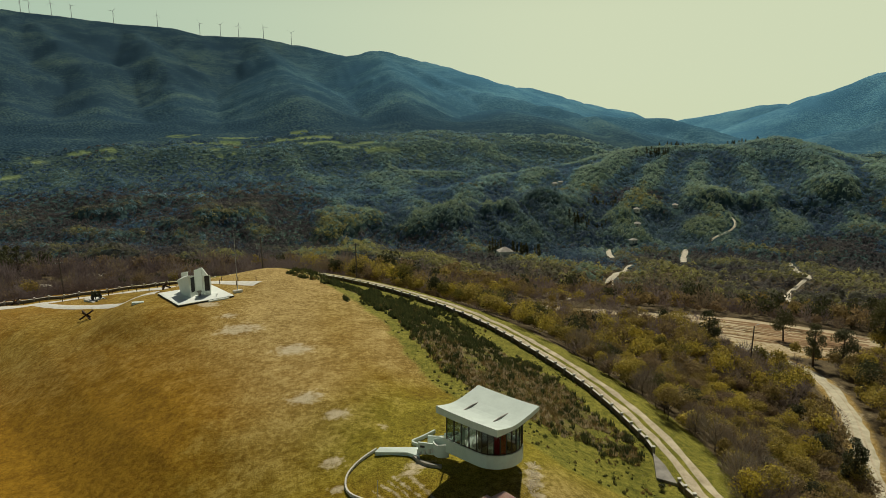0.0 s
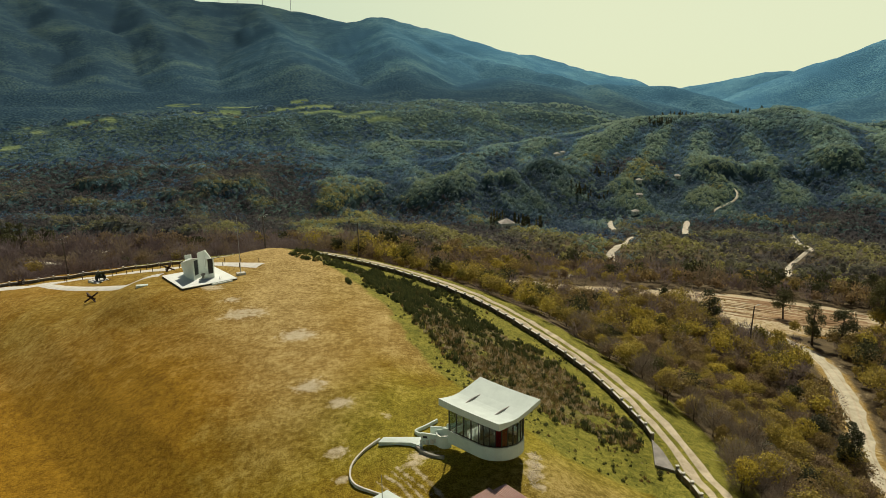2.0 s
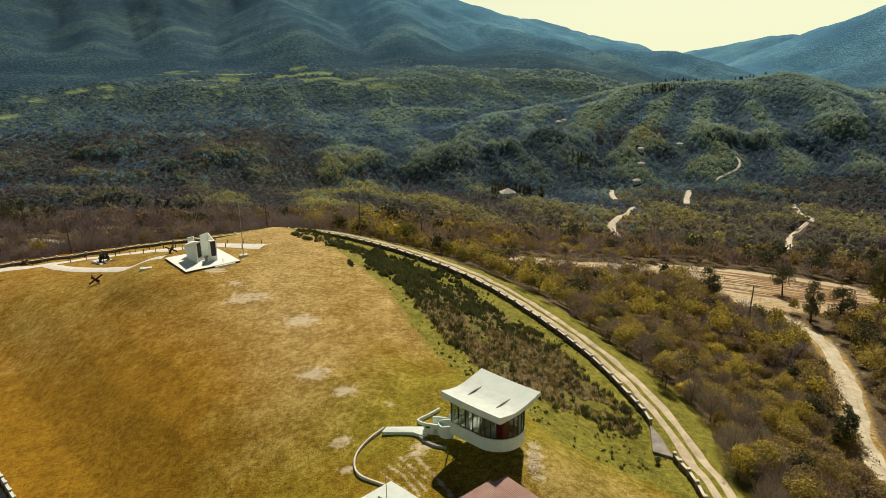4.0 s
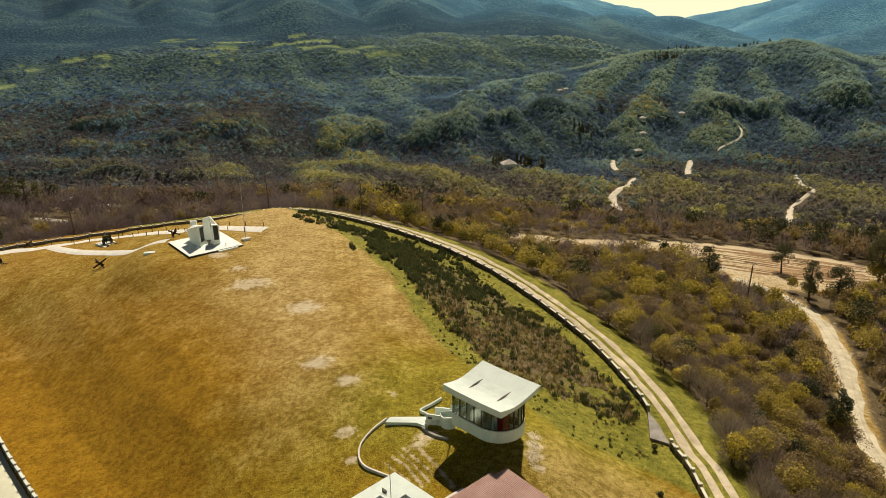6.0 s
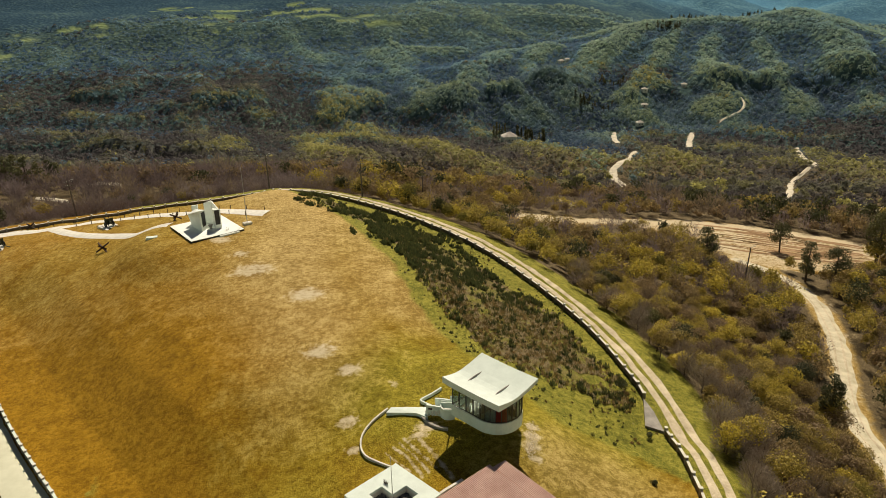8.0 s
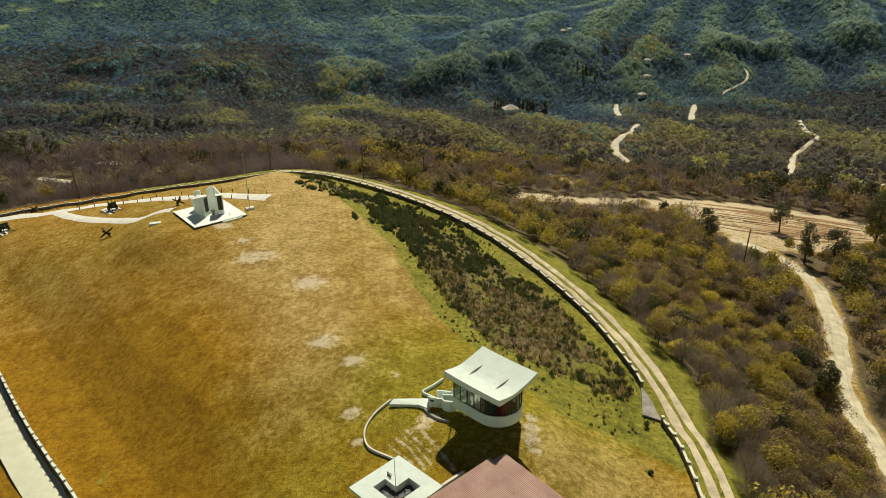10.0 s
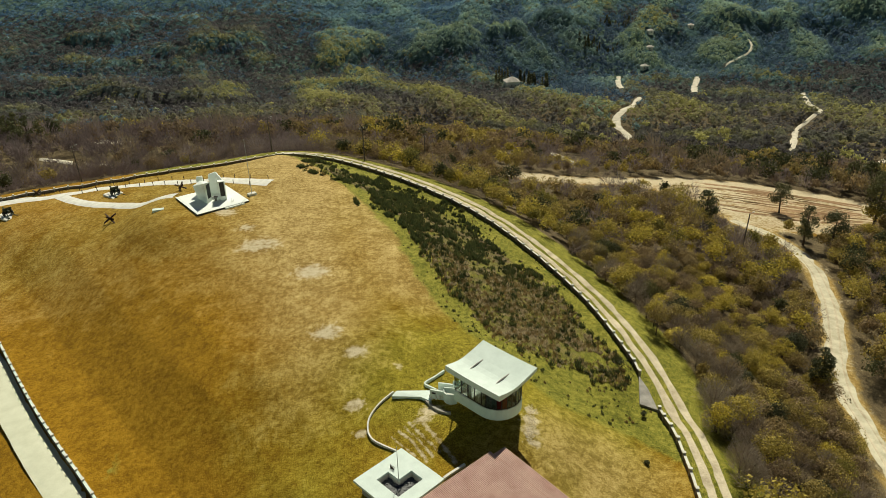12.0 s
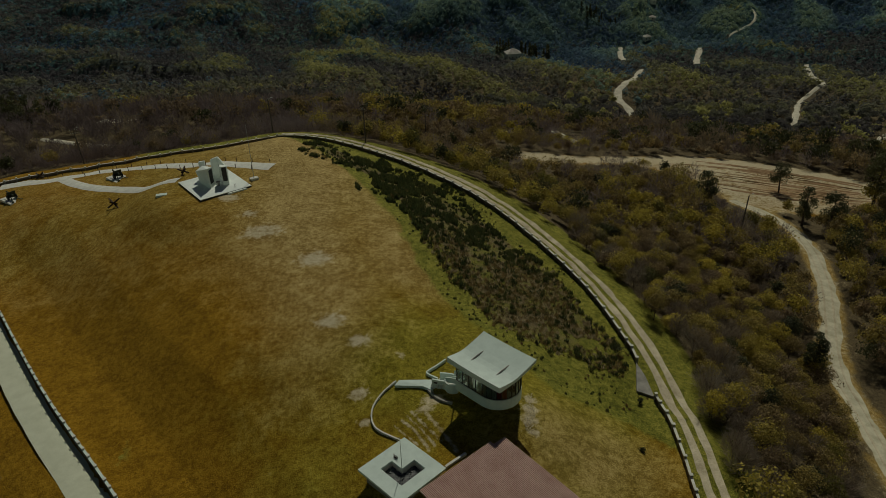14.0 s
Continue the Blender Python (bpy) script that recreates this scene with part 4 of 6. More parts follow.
    part("opening", box(0.25, 0.75, -0.125, -0.103, 1.45, 1.7, m=pose(-2.98, 0.15, 0, 0, 0, 29)), M_STONE, t, "small dark opening in the parapet")
    for k in range(7):
        u = 0.45 - 0.52 * k
        v = 1.45 - 0.22 * k
        part("step", box(u - 0.52, u, v, v + 1.55 + 0.02 * k, 1.55 - 0.17 * k, 2.12 - 0.17 * k, 0.01), M_CONC, t, "pale concrete step")
    # sloping balustrades of the stair up to the door
    for v, low in ((1.15, 0.0), (2.75, 0.1)):
        lo = [(-1.55, v - 0.08, 1.75 + low), (0.42, v - 0.08, 2.55 + low), (0.42, v + 0.08, 2.55 + low), (-1.55, v + 0.08, 1.75 + low)]
        part("balustrade", loft(lo, [(x, y, z + (0.75 if x < 0 else 0.85)) for x, y, z in lo]), M_WHITE, t, "white sloping stair balustrade")
    part("handrail", tube((-1.5, 1.15, 2.72), (0.4, 1.15, 3.62), 0.04, 0.04, 6), M_WHITE, t, "thin white handrail")
    return t


lookout()


def kerb_wall(name, label, line, width, above, mat):
    p = dense(line, 0.5)
    lo, hi = offset_line(p, -width / 2), offset_line(p, width / 2)
    bm = bmesh.new()
    rows = []
    for a, b in zip(lo, hi):
        za, zb = ground_at(*a), ground_at(*b)
        z = max(za, zb) + above
        rows.append([bm.verts.new(v) for v in ((a[0], a[1], za - 0.3), (b[0], b[1], zb - 0.3), (b[0], b[1], z), (a[0], a[1], z))])
    for r, s in zip(rows, rows[1:]):
        for i in range(4):
            bm.faces.new((r[i], r[(i + 1) % 4], s[(i + 1) % 4], s[i]))
    bm.faces.new(rows[0][::-1]), bm.faces.new(rows[-1])
    bmesh.ops.recalc_face_normals(bm, faces=bm.faces[:])
    return tagged(part(name, bm, mat), label, "kerb")


kerb_wall("kerb_wall", "white curving kerb wall beside the lookout path", [(-7.8, 72.7), (-9.4, 70.9), (-10.4, 68.9), (-10.5, 67.0), (-9.9, 65.4), (-8.6, 64.2), (-6.6, 62.9)], 0.18, 0.3, M_CONC)
kerb_wall("kerb_wall", "low white kerb between plinth and shed roof", [(-1.4, 58.6), (-0.2, 59.6), (0.9, 60.5)], 0.3, 0.3, M_CONC)
kerb_wall("bench_wall", "low white L-shaped bench wall in the grass", [(-1.4, 76.9), (-2.7, 75.5), (-3.9, 74.3), (-3.4, 73.7), (-2.4, 73.0)], 0.2, 0.4, M_WHITE)
walkway = part("pavement", prism([(-7.9, 71.7), (-7.4, 72.6), (-3.2, 72.7), (-2.95, 70.5), (-4.3, 71.4)], lambda x, y: ground_at(x, y) - 0.4, lambda x, y: ground_at(x, y) + 0.42), M_WHITE)
tagged(walkway, "narrow pale concrete walkway to the lookout", "path", kind="structure")
# this kerb's dark colour is the bridge's shade, not another concrete
under = kerb_wall("kerb_wall", "curved retaining kerb under the entrance bridge, darkened as if shaded", [(-3.6, 70.9), (-2.6, 69.4), (-1.6, 68.4), (-0.6, 68.0)], 0.3, 0.35, M_DARKCONC)


# ---- stone plinth with a sunken corner bed ----
def plinth():
    z = 0.5
    t = thing("plinth", "square pale concrete plinth with a sunken stone bed", "plinth", at=Matrix.Translation((-6.2, 57.75, -0.12)) @ Matrix.Rotation(radians(-45), 4, 'Z'))
    h = 3.45
    bm = bmesh.new()
    # top slab round an L-shaped opening
    for x0, x1, y0, y1 in ((-h, h, -h, -1.65), (1.8, h, -1.65, 1.85), (-h, h, 1.85, h), (-h, -1.7, -1.65, 0), (-h, 0, 0, 1.85)):
        add_box(bm, x0, x1, y0, y1, z - 0.3, z)
    bmesh.ops.remove_doubles(bm, verts=bm.verts[:], dist=0.001)
    part("slab", bm, M_WHITE, t)
    # recessed skirt, coloured dark as the shade under the slab
    bm = bmesh.new()
    add_box(bm, -h + 0.6, h - 0.6, -h + 0.6, h - 0.6, -3.2, z - 1.0)
    part("base", bm, M_DARKCONC, t)
    bm = bmesh.new()
    for x0, x1, y0, y1 in ((-1.95, 2.05, -1.9, -1.66), (1.81, 2.05, -1.66, 1.86), (0.0, 2.05, 1.86, 2.1), (-1.95, -1.71, -1.66, 0.25), (-1.7, -0.01, 0.01, 0.25), (-0.25, -0.01, 0.25, 2.1)):
        add_box(bm, x0, x1, y0, y1, z - 1.0, z - 0.305)
    part("pit_wall", bm, M_CONC, t)
    bm = bmesh.new()
    rng = np.random.default_rng(5)
    for _ in range(330):
        x, y = rng.uniform(-1.6, 1.7), rng.uniform(-1.55, 1.75)
        if x < 0.08 and y > -0.08:
            continue
        s = rng.uniform(0.10, 0.22)
        vs = add_box(bm, -s, s, -s * 0.8, s * 0.8, -0.08, rng.uniform(0.06, 0.16), pose(x, y, z - 0.92, rng.uniform(-12, 12), rng.uniform(-12, 12), rng.uniform(0, 180)))
    tagged(part("stone_bed", bm, M_BEDSTONE, t, "grey broken stones in the sunken bed"), kind="stuff")
    bm = bmesh.new()
    add_tube(bm, (0.0, 0.0, z - 0.1), (0.0, 0.0, z + 4.6), 0.045, 0.025, 8)
    part("flagstaff", bm, M_GREYPAINT, t, "thin grey flagstaff")
    bm = bmesh.new()
    for k in range(5):
        add_tube(bm, (-1.9 + 0.1 * k, 0.5 + 0.03 * k, z), (-2.0 + 0.16 * k, 0.6, z + 0.4 + 0.05 * (k % 2)), 0.05, 0.03, 6)
    part("iron_ornament", bm, M_IRON, t, "small dark iron ornament")
    return t


plinth()


# ---- shed with a red ribbed roof ----
def shed():
    t = thing("shed", "low shed with a red ribbed metal roof", "shed", at=Matrix.Translation((5.3, 60.4, 0)) @ Matrix.Rotation(radians(-50), 4, 'Z'))
    # local x runs along the ribs, local y across them (negative: towards the plinth)
    for name, x0, y0, y1 in (("roof_sheet", 0.0, -1.66, 0.0), ("roof_sheet", -0.55, -11.8, -1.66)):
        bm = bmesh.new()
        n = int((y1 - y0) / 0.046)
        xs = np.linspace(x0, 12.0, 4)
        ys = np.linspace(y0, y1, n + 1)
        ridge = lambda y, i: 2.32 - 0.045 * abs(y + 1.0) + (0.065 if i % 4 in (1, 2) else 0.0)
        grid = [[bm.verts.new((x, y, ridge(y, i) - 0.04 * (x - x0))) for i, y in enumerate(ys)] for x in xs]
        for a, b in zip(grid, grid[1:]):
            for i in range(n):
                bm.faces.new((a[i], b[i], b[i + 1], a[i + 1]))
        ob = part(name, bm, M_REDROOF, t, "red ribbed sheet-metal roof")
        mod = ob.modifiers.new("thickness", 'SOLIDIFY')
        mod.thickness = 0.05
    part("wall", box(0.5, 11.5, -1.95, -0.25, -4.5, 1.75), M_REDWALL, t, "red painted shed wall")
    part("wall", box(0.2, 11.5, -11.2, -1.95, -4.5, 1.3), M_DARKCONC, t)
    part("fascia", box(0.35, 0.42, -1.95, -0.2, 1.5, 2.1), M_RED, t, "red fascia board")
    part("fascia", box(0.1, 0.17, -11.3, -2.3, 1.2, 1.68), M_DARKCONC, t)
    return t


shed()


# ---- monument ----
def panel_on(p0, p1, z0, z1, side, low, high, proud=0.05):
    """A thin slab on an upright face that runs from p0 to p1 (x, y), between two heights, inset at both sides."""
    a, b = Vector((*p0, 0)), Vector((*p1, 0))
    e = (b - a).normalized()
    n = Vector((e.y, -e.x, 0))
    a, b = a + e * side, b - e * side
    ring = [a + n * 0.004, b + n * 0.004, b + n * proud, a + n * proud]
    return loft([(v.x, v.y, z0 + low) for v in ring], [(v.x, v.y, z1 - high) for v in ring])


def monument():
    top = 2.75
    at = Matrix.Translation((-48.4, 133.3, 0)) @ Matrix.Rotation(radians(39), 4, 'Z')
    base = thing("monument_platform", "white square platform with dark edges under the monument", "platform", at=at)
    part("platform_top", box(-5.35, 5.35, -5.85, 5.85, top - 0.1, top, 0.02), M_MARBLE, base)
    part("platform_side", box(-5.3, 5.3, -5.8, 5.8, -2.0, top - 0.105), M_STONE, base, "dark stone sides")
    part("step", box(0.2, 4.2, -6.3, -5.86, -0.5, top - 0.12, 0.02), M_MARBLE, base)
    t = thing("monument", "white angular concrete memorial with two dark plaques", "monument")
    # two pylons that widen upwards, each with a plaque on its front
    west = part("pylon", loft([(-48.36, 130.6, top), (-48.05, 132.8, top), (-50.6, 134.6, top), (-51.3, 133.6, top)],
                              [(-48.55, 130.55, 7.05), (-48.05, 132.75, 6.6), (-50.9, 135.2, 6.0), (-51.9, 133.5, 5.5)]), M_MARBLE, t)
    part("plaque", panel_on((-48.42, 130.6), (-48.05, 132.8), top, 6.75, 0.45, 0.85, 0.25), M_STONE, west, "dark stone plaque")
    east = part("pylon", loft([(-46.3, 132.3, top), (-45.2, 132.85, top), (-46.0, 135.2, top), (-47.1, 134.7, top)],
                              [(-46.4, 132.3, 6.7), (-45.15, 132.85, 6.65), (-46.0, 135.4, 5.9), (-47.3, 134.9, 6.2)]), M_MARBLE, t)
    part("plaque", panel_on((-46.36, 132.3), (-45.17, 132.85), top, 6.68, 0.2, 0.85, 0.14), M_STONE, east, "dark stone plaque")
    # tall slabs behind them
    part("pylon", loft([(-49.4, 136.0, top), (-47.95, 136.15, top), (-48.05, 136.9, top), (-49.5, 136.75, top)],
                       [(-49.4, 136.0, 6.9), (-47.95, 136.15, 7.38), (-48.05, 136.9, 7.3), (-49.5, 136.75, 6.8)]), M_MARBLE, t)
    part("pylon", loft([(-47.85, 136.16, top), (-46.5, 136.3, top), (-46.6, 137.05, top), (-47.95, 136.9, top)],
                       [(-47.85, 136.16, 7.33), (-46.75, 136.28, 5.6), (-46.85, 137.0, 5.5), (-47.95, 136.9, 7.25)]), M_MARBLE, t)
    part("pylon", loft([(-51.95, 136.1, top), (-50.75, 136.2, top), (-50.85, 136.9, top), (-52.05, 136.8, top)],
                       [(-51.95, 136.1, 6.4), (-50.75, 136.2, 6.55), (-50.85, 136.9, 6.45), (-52.05, 136.8, 6.3)]), M_MARBLE, t)
    # an urn between the plaques
    bm = bmesh.new()
    add_tube(bm, (-47.3, 132.4, top), (-47.3, 132.4, top + 0.35), 0.28, 0.2, 12)
    add_tube(bm, (-47.3, 132.4, top + 0.35), (-47.3, 132.4, top + 0.85), 0.2, 0.48, 12)
    part("urn", bm, M_DARKCONC, t, "low grey urn between the plaques")
    rail = thing("step_rail", "low grey metal rail lying on the platform", "rail")
    for dx in (0.0, 0.3):
        part("bar", tube((-44.2 + dx, 132.6, top + 0.3), (-43.7 + dx, 131.1, top + 0.3), 0.035), M_GREYPAINT, rail)
    for x, y in ((-44.05, 132.3), (-43.75, 131.3)):
        part("foot", tube((x, y, top), (x, y, top + 0.3), 0.03), M_GREYPAINT, rail)
    return t


monument()


def flagpole():
    x, y = -41.0, 136.0
    z = ground_at(x, y)
    t = thing("flagpole", "tall thin white flagpole on a square pale base", "flagpole", at=pose(x, y, z, 0, 0, 35))
    part("base_block", box(-0.85, 0.85, -0.55, 0.55, -0.5, 0.42, 0.03), M_CONC, t)
    bm = bmesh.new()
    add_tube(bm, (0, 0, 0.4), (0, 0, 11.6), 0.075, 0.04, 8)
    add_tube(bm, (0, 0, 11.6), (0, 0, 11.75), 0.09, 0.05, 8)
    part("pole", bm, M_GREYPAINT, t)


flagpole()


def field_gun(x, y, turn, label):
    z = ground_at(x, y)
    pad = part("gun_pad", box(-2.6, 2.6, -1.7, 1.7, -0.5, 0.16, 0.02), M_CONC)
    pad.matrix_basis = pose(x, y, z, 0, 0, turn)
    tagged(pad, "pale concrete pad under the field gun", "pad", "gun pads")
    t = thing("field_gun", label, "cannon", "field guns", at=pose(x, y, z + 0.16, 0, 0, turn))
    t.scale = (1.15, 1.15, 1.15)
    for s in (-0.75, 0.75):
        bm = bmesh.new()
        add_tube(bm, (0.0, s - 0.1, 0.5), (0.0, s + 0.1, 0.5), 0.5, 0.5, 16)
        wheel = part("wheel", bm, M_TYRE, t, "black rubber tyre")
        part("hub", tube((0, s - 0.13, 0.5), (0, s + 0.13, 0.5), 0.24, 0.24, 12), M_GUN, wheel)
    part("axle", tube((0, -0.75, 0.5), (0, 0.75, 0.5), 0.08), M_GUN, t)
    bm = bmesh.new()
    add_tube(bm, (-0.9, 0, 1.0), (0.6, 0, 1.12), 0.17, 0.14, 10)
    add_tube(bm, (0.6, 0, 1.12), (1.55, 0, 1.22), 0.11, 0.09, 10)
    add_tube(bm, (1.55, 0, 1.22), (1.8, 0, 1.25), 0.14, 0.14, 10)
    part("barrel", bm, M_GUN, t)
    part("shield", box(0.22, 0.27, -0.85, 0.85, 0.45, 1.6, 0.01, pose(0, 0, 0, 0, -12, 0)), M_GUN, t)
    part("cradle", box(-0.6, 0.5, -0.22, 0.22, 0.55, 0.95, 0.03), M_GUN, t)
    for s in (-1, 1):
        part("trail", tube((-0.1, 0.25 * s, 0.5), (-1.9, 0.85 * s, 0.12), 0.09, 0.07), M_GUN, t)
        part("spade", box(-2.05, -1.9, 0.85 * s - 0.2, 0.85 * s + 0.2, -0.0, 0.3), M_GUN, t)


field_gun(-76.4, 150.4, 140, "green field gun on a concrete pad between the paths")
field_gun(-100.0, 147.0, 144, "green field gun on a concrete pad near the boundary wall")


def hedgehog(x, y, turn, size):
    z = ground_at(x, y)
    t = thing("tank_hedgehog", "rusty crossed-beam tank obstacle standing in the grass", "obstacle", "tank obstacles", at=pose(x, y, z, 0, 0, turn))
    c = Vector((0, 0, 0.52 * size))
    for d in ((1, 0.2, 0.62), (-0.62, 0.85, 0.55), (-0.4, -0.9, 0.62)):
        d = Vector(d).normalized()
        side = d.cross(Vector((0, 0, 1))).normalized()
        up = side.cross(d)
        bm = bmesh.new()
        m = Matrix((side, d, up)).transposed().to_4x4()
        m.translation = c
        s = size * 0.88
        add_box(bm, -0.13, 0.13, -s, s, 0.10, 0.13, m), add_box(bm, -0.13, 0.13, -s, s, -0.13, -0.10, m), add_box(bm, -0.02, 0.02, -s, s, -0.098, 0.098, m)
        part("beam", bm, M_IRON, t)


hedgehog(-70.3, 133.8, 20, 1.75)
hedgehog(-57.2, 140.6, 75, 1.45)
hedgehog(-100.5, 160.3, 40, 1.3)
sl = part("grave_slab", box(-1.05, 1.05, -0.55, 0.55, -0.3, 0.22, 0.03), M_WHITE)
sl.matrix_basis = pose(-58.0, 129.4, ground_at(-58.0, 129.4), 0, 0, 15)
tagged(sl, "small white stone slab lying in the grass", "slab")


def utility_pole(x, y, height, lean, label, lamp=False, arms=1, zoff=0.0):
    z = ground_at(x, y) + zoff
    t = thing("utility_pole", label, "utility pole", "utility poles", at=pose(x, y, z, lean[0], lean[1], 20))
    part("pole", tube((0, 0, -0.5), (0, 0, height), 0.19, 0.12, 8), M_POLE, t)
    for k in range(arms):
        h = height - 0.35 - 0.9 * k
        arm = part("crossarm", box(-0.9, 0.9, -0.05, 0.05, h - 0.05, h + 0.05), M_POLE, t)
        for s in (-0.8, -0.3, 0.3, 0.8):
            part("insulator", tube((s, 0, h + 0.05), (s, 0, h + 0.22), 0.045, 0.03, 6), M_WHITE, arm)
    if lamp:
        part("lamp_arm", tube((0, 0, height - 0.1), (0.9, 0, height + 0.25), 0.04, 0.03, 6), M_GREYPAINT, t)
        part("lamp_head", box(0.75, 1.35, -0.12, 0.12, height + 0.2, height + 0.34, 0.03), M_GREYPAINT, t, "pale street lamp head")


utility_pole(-94.5, 170.5, 9.5, (0, -2), "dark wooden utility pole with crossarms and a lamp", True, 2)
utility_pole(-48.5, 184.5, 9.5, (0, -1), "dark wooden utility pole with a lamp head", True, 1)
utility_pole(-22.3, 174.5, 9.0, (0, 0), "dark wooden utility pole beside the track", False, 1)
utility_pole(-8.0, 207.0, 9.0, (0, 0), "dark wooden utility pole among bare trees", False, 1)
utility_pole(68.0, 151.0, 11.0, (0, 3), "dark wooden utility pole with a lamp among shrubs", True, 0)
utility_pole(34.0, 330.0, 9.0, (0, 0), "pale utility pole among the trees", False, 1)


# ---- far things ----
def house(x, y, turn, w, d, h, label):
    z = ground_at(x, y)
    t = thing("house", label, "house", at=pose(x, y, z, 0, 0, turn))
    wall = part("wall", box(-w / 2, w / 2, -d / 2, d / 2, -2, h), M_HOUSEWALL, t)
    bm = bmesh.new()
    e = 0.7
    a = [bm.verts.new(v) for v in ((-w / 2 - e, -d / 2 - e, h), (w / 2 + e, -d / 2 - e, h), (w / 2 + e, d / 2 + e, h), (-w / 2 - e, d / 2 + e, h))]
    r = [bm.verts.new((-w * 0.06, 0, h + 0.3 * w)), bm.verts.new((w * 0.06, 0, h + 0.3 * w))]
    bm.faces.new(a[::-1])
    bm.faces.new((a[0], a[1], r[1], r[0])), bm.faces.new((a[2], a[3], r[0], r[1])), bm.faces.new((a[1], a[2], r[1])), bm.faces.new((a[3], a[0], r[0]))
    part("roof", bm, M_ROOFTILE, t, "pale hipped roof")
    count = max(1, int(w / 2.8))
    for k in range(count):
        u = -w / 2 + (k + 0.5) * w / count
        win = part("window", box(u - 0.45, u + 0.45, -d / 2 - 0.08, -d / 2 - 0.003, 0.9, 2.1), M_DARKFRAME, t)
        part("sill", box(u - 0.55, u + 0.55, -d / 2 - 0.2, -d / 2 - 0.003, 0.72, 0.85), M_CONC, win)


house(51, 588, 12, 11.5, 9, 4.6, "house with a pale hipped roof among dark cypresses")
house(190, 690, -10, 5.5, 4, 2.6, "small shed-like house at the foot of the wooded hill")
house(285, 990, 25, 8, 6, 3.5, "small house among conifers on the hill crest")


for x, y, turn, w in ((198, 723, 10, 5.0), (242, 738, -15, 5.0), (136, 868, 30, 6.0), (142, 860, 5, 5.0), (176, 650, 20, 6.0)):
    house(x, y, turn, w, 4.0, 3.2, "small pale-roofed house among the trees of the far slope")


def turbine(x, y, turn):
    z = ground_at(x, y)
    t = thing("wind_turbine", "white three-bladed wind turbine on the mountain ridge", "wind turbine", "wind turbines", at=pose(x, y, z, 0, 0, 20))
    h = 56.0
    part("tower", tube((0, 0, -6), (0, 0, h), 1.5, 0.9, 10), M_TURBINE, t)
    part("nacelle", box(-1.6, 1.6, -4.5, 2.5, h - 1.4, h + 1.8, 0.3), M_TURBINE, t)
    for k in range(3):
        a = radians(turn + 120 * k)
        d = Vector((math.cos(a), 0, math.sin(a)))
        bm = bmesh.new()
        add_tube(bm, Vector((0, -5.2, h)) + d * 1.0, Vector((0, -5.2, h)) + d * 24, 0.9, 0.2, 6)
        part("blade", bm, M_TURBINE, t)
    part("hub", tube((0, -6.2, h), (0, -4.4, h), 0.9, 1.7, 10), M_TURBINE, t)


for k, (x, y) in enumerate(((-2065, 3634), (-2029, 3645), (-1936, 3674), (-1850, 3699), (-1662, 3743), (-1458, 3787), (-1249, 3804), (-1142, 3799), (-1047, 3792), (-916, 3779), (-764, 3728))):
    turbine(x, y, 20 + 37 * k)

rng = np.random.default_rng(12)
bm = bmesh.new()
for _ in range(46):
    y = rng.uniform(3250, 3650)
    x = y * (0.405 + rng.uniform(-0.017, 0.017))
    w = rng.uniform(5, 14)
    z = ground_at(x, y)
    add_box(bm, -w, w, -6, 6, -4, rng.uniform(3, 7), pose(x, y, z, 0, 0, rng.uniform(-20, 20)))
    add_box(bm, -w - 1, w + 1, -7, 5, 7.2, 8, pose(x, y, z, 28, 0, rng.uniform(-20, 20)))
tagged(part("far_town", bm, M_WHITE), "pale buildings of a far town in the valley gap", "town", kind="stuff")


# loose pale stones on the bank below the lookout
rng = np.random.default_rng(90)
bm = bmesh.new()
for _ in range(300):
    a = rng.random()
    x, y = 9.1 - 0.7 * a + rng.normal() * 0.35, 70.2 - 6.6 * a + rng.normal() * 0.3
    s = rng.uniform(0.02, 0.075)
    add_box(bm, -s, s, -s * 0.7, s * 0.7, -0.1, rng.uniform(0.01, 0.035), pose(x, y, ground_at(x, y) + 0.02, rng.uniform(-15, 15), rng.uniform(-15, 15), rng.uniform(0, 180)))
tagged(part("stones", bm, M_GRAVEL), "loose pale broken stones on the grassy bank", "stones", kind="stuff")

# ---- plants ----
def tris(centres, right, up):
    """Three corners for each leaf clump or twig, and its face."""
    v = np.stack([centres - right - up * 0.8, centres + right - up * 0.8, centres + up * 1.15], 1)
    return v.reshape(-1, 3), np.arange(len(centres) * 3).reshape(-1, 3)


def unit(v):
    return v / (np.linalg.norm(v, axis=1)[:, None] + 1e-9)


def leafy(rng, n, width, height, base, leaf, blobs=7):
    """A crown of leaf clumps on several overlapping lobes; metres."""
    c = unit(rng.normal(size=(blobs, 3))) * rng.uniform(0.2, 0.62, (blobs, 1))
    c *= (width / 2, width / 2, (height - base) / 2)
    c[:, 2] += (height + base) / 2
    size = rng.uniform(0.42, 0.66, blobs)
    k = rng.integers(0, blobs, n)
    d = unit(rng.normal(size=(n, 3)))
    d[:, 2] = np.abs(d[:, 2]) * 0.8 + 0.2 * d[:, 2]
    p = c[k] + d * (width / 2 * size[k] * rng.uniform(0.72, 1.05, n))[:, None]
    nrm = unit(d + rng.normal(size=(n, 3)) * 0.55)
    r = unit(np.cross(nrm, rng.normal(size=(n, 3))))
    s = leaf * rng.uniform(0.55, 1.25, (n, 1))
    return tris(p, r * s * 0.5, np.cross(nrm, r) * s * 0.42)


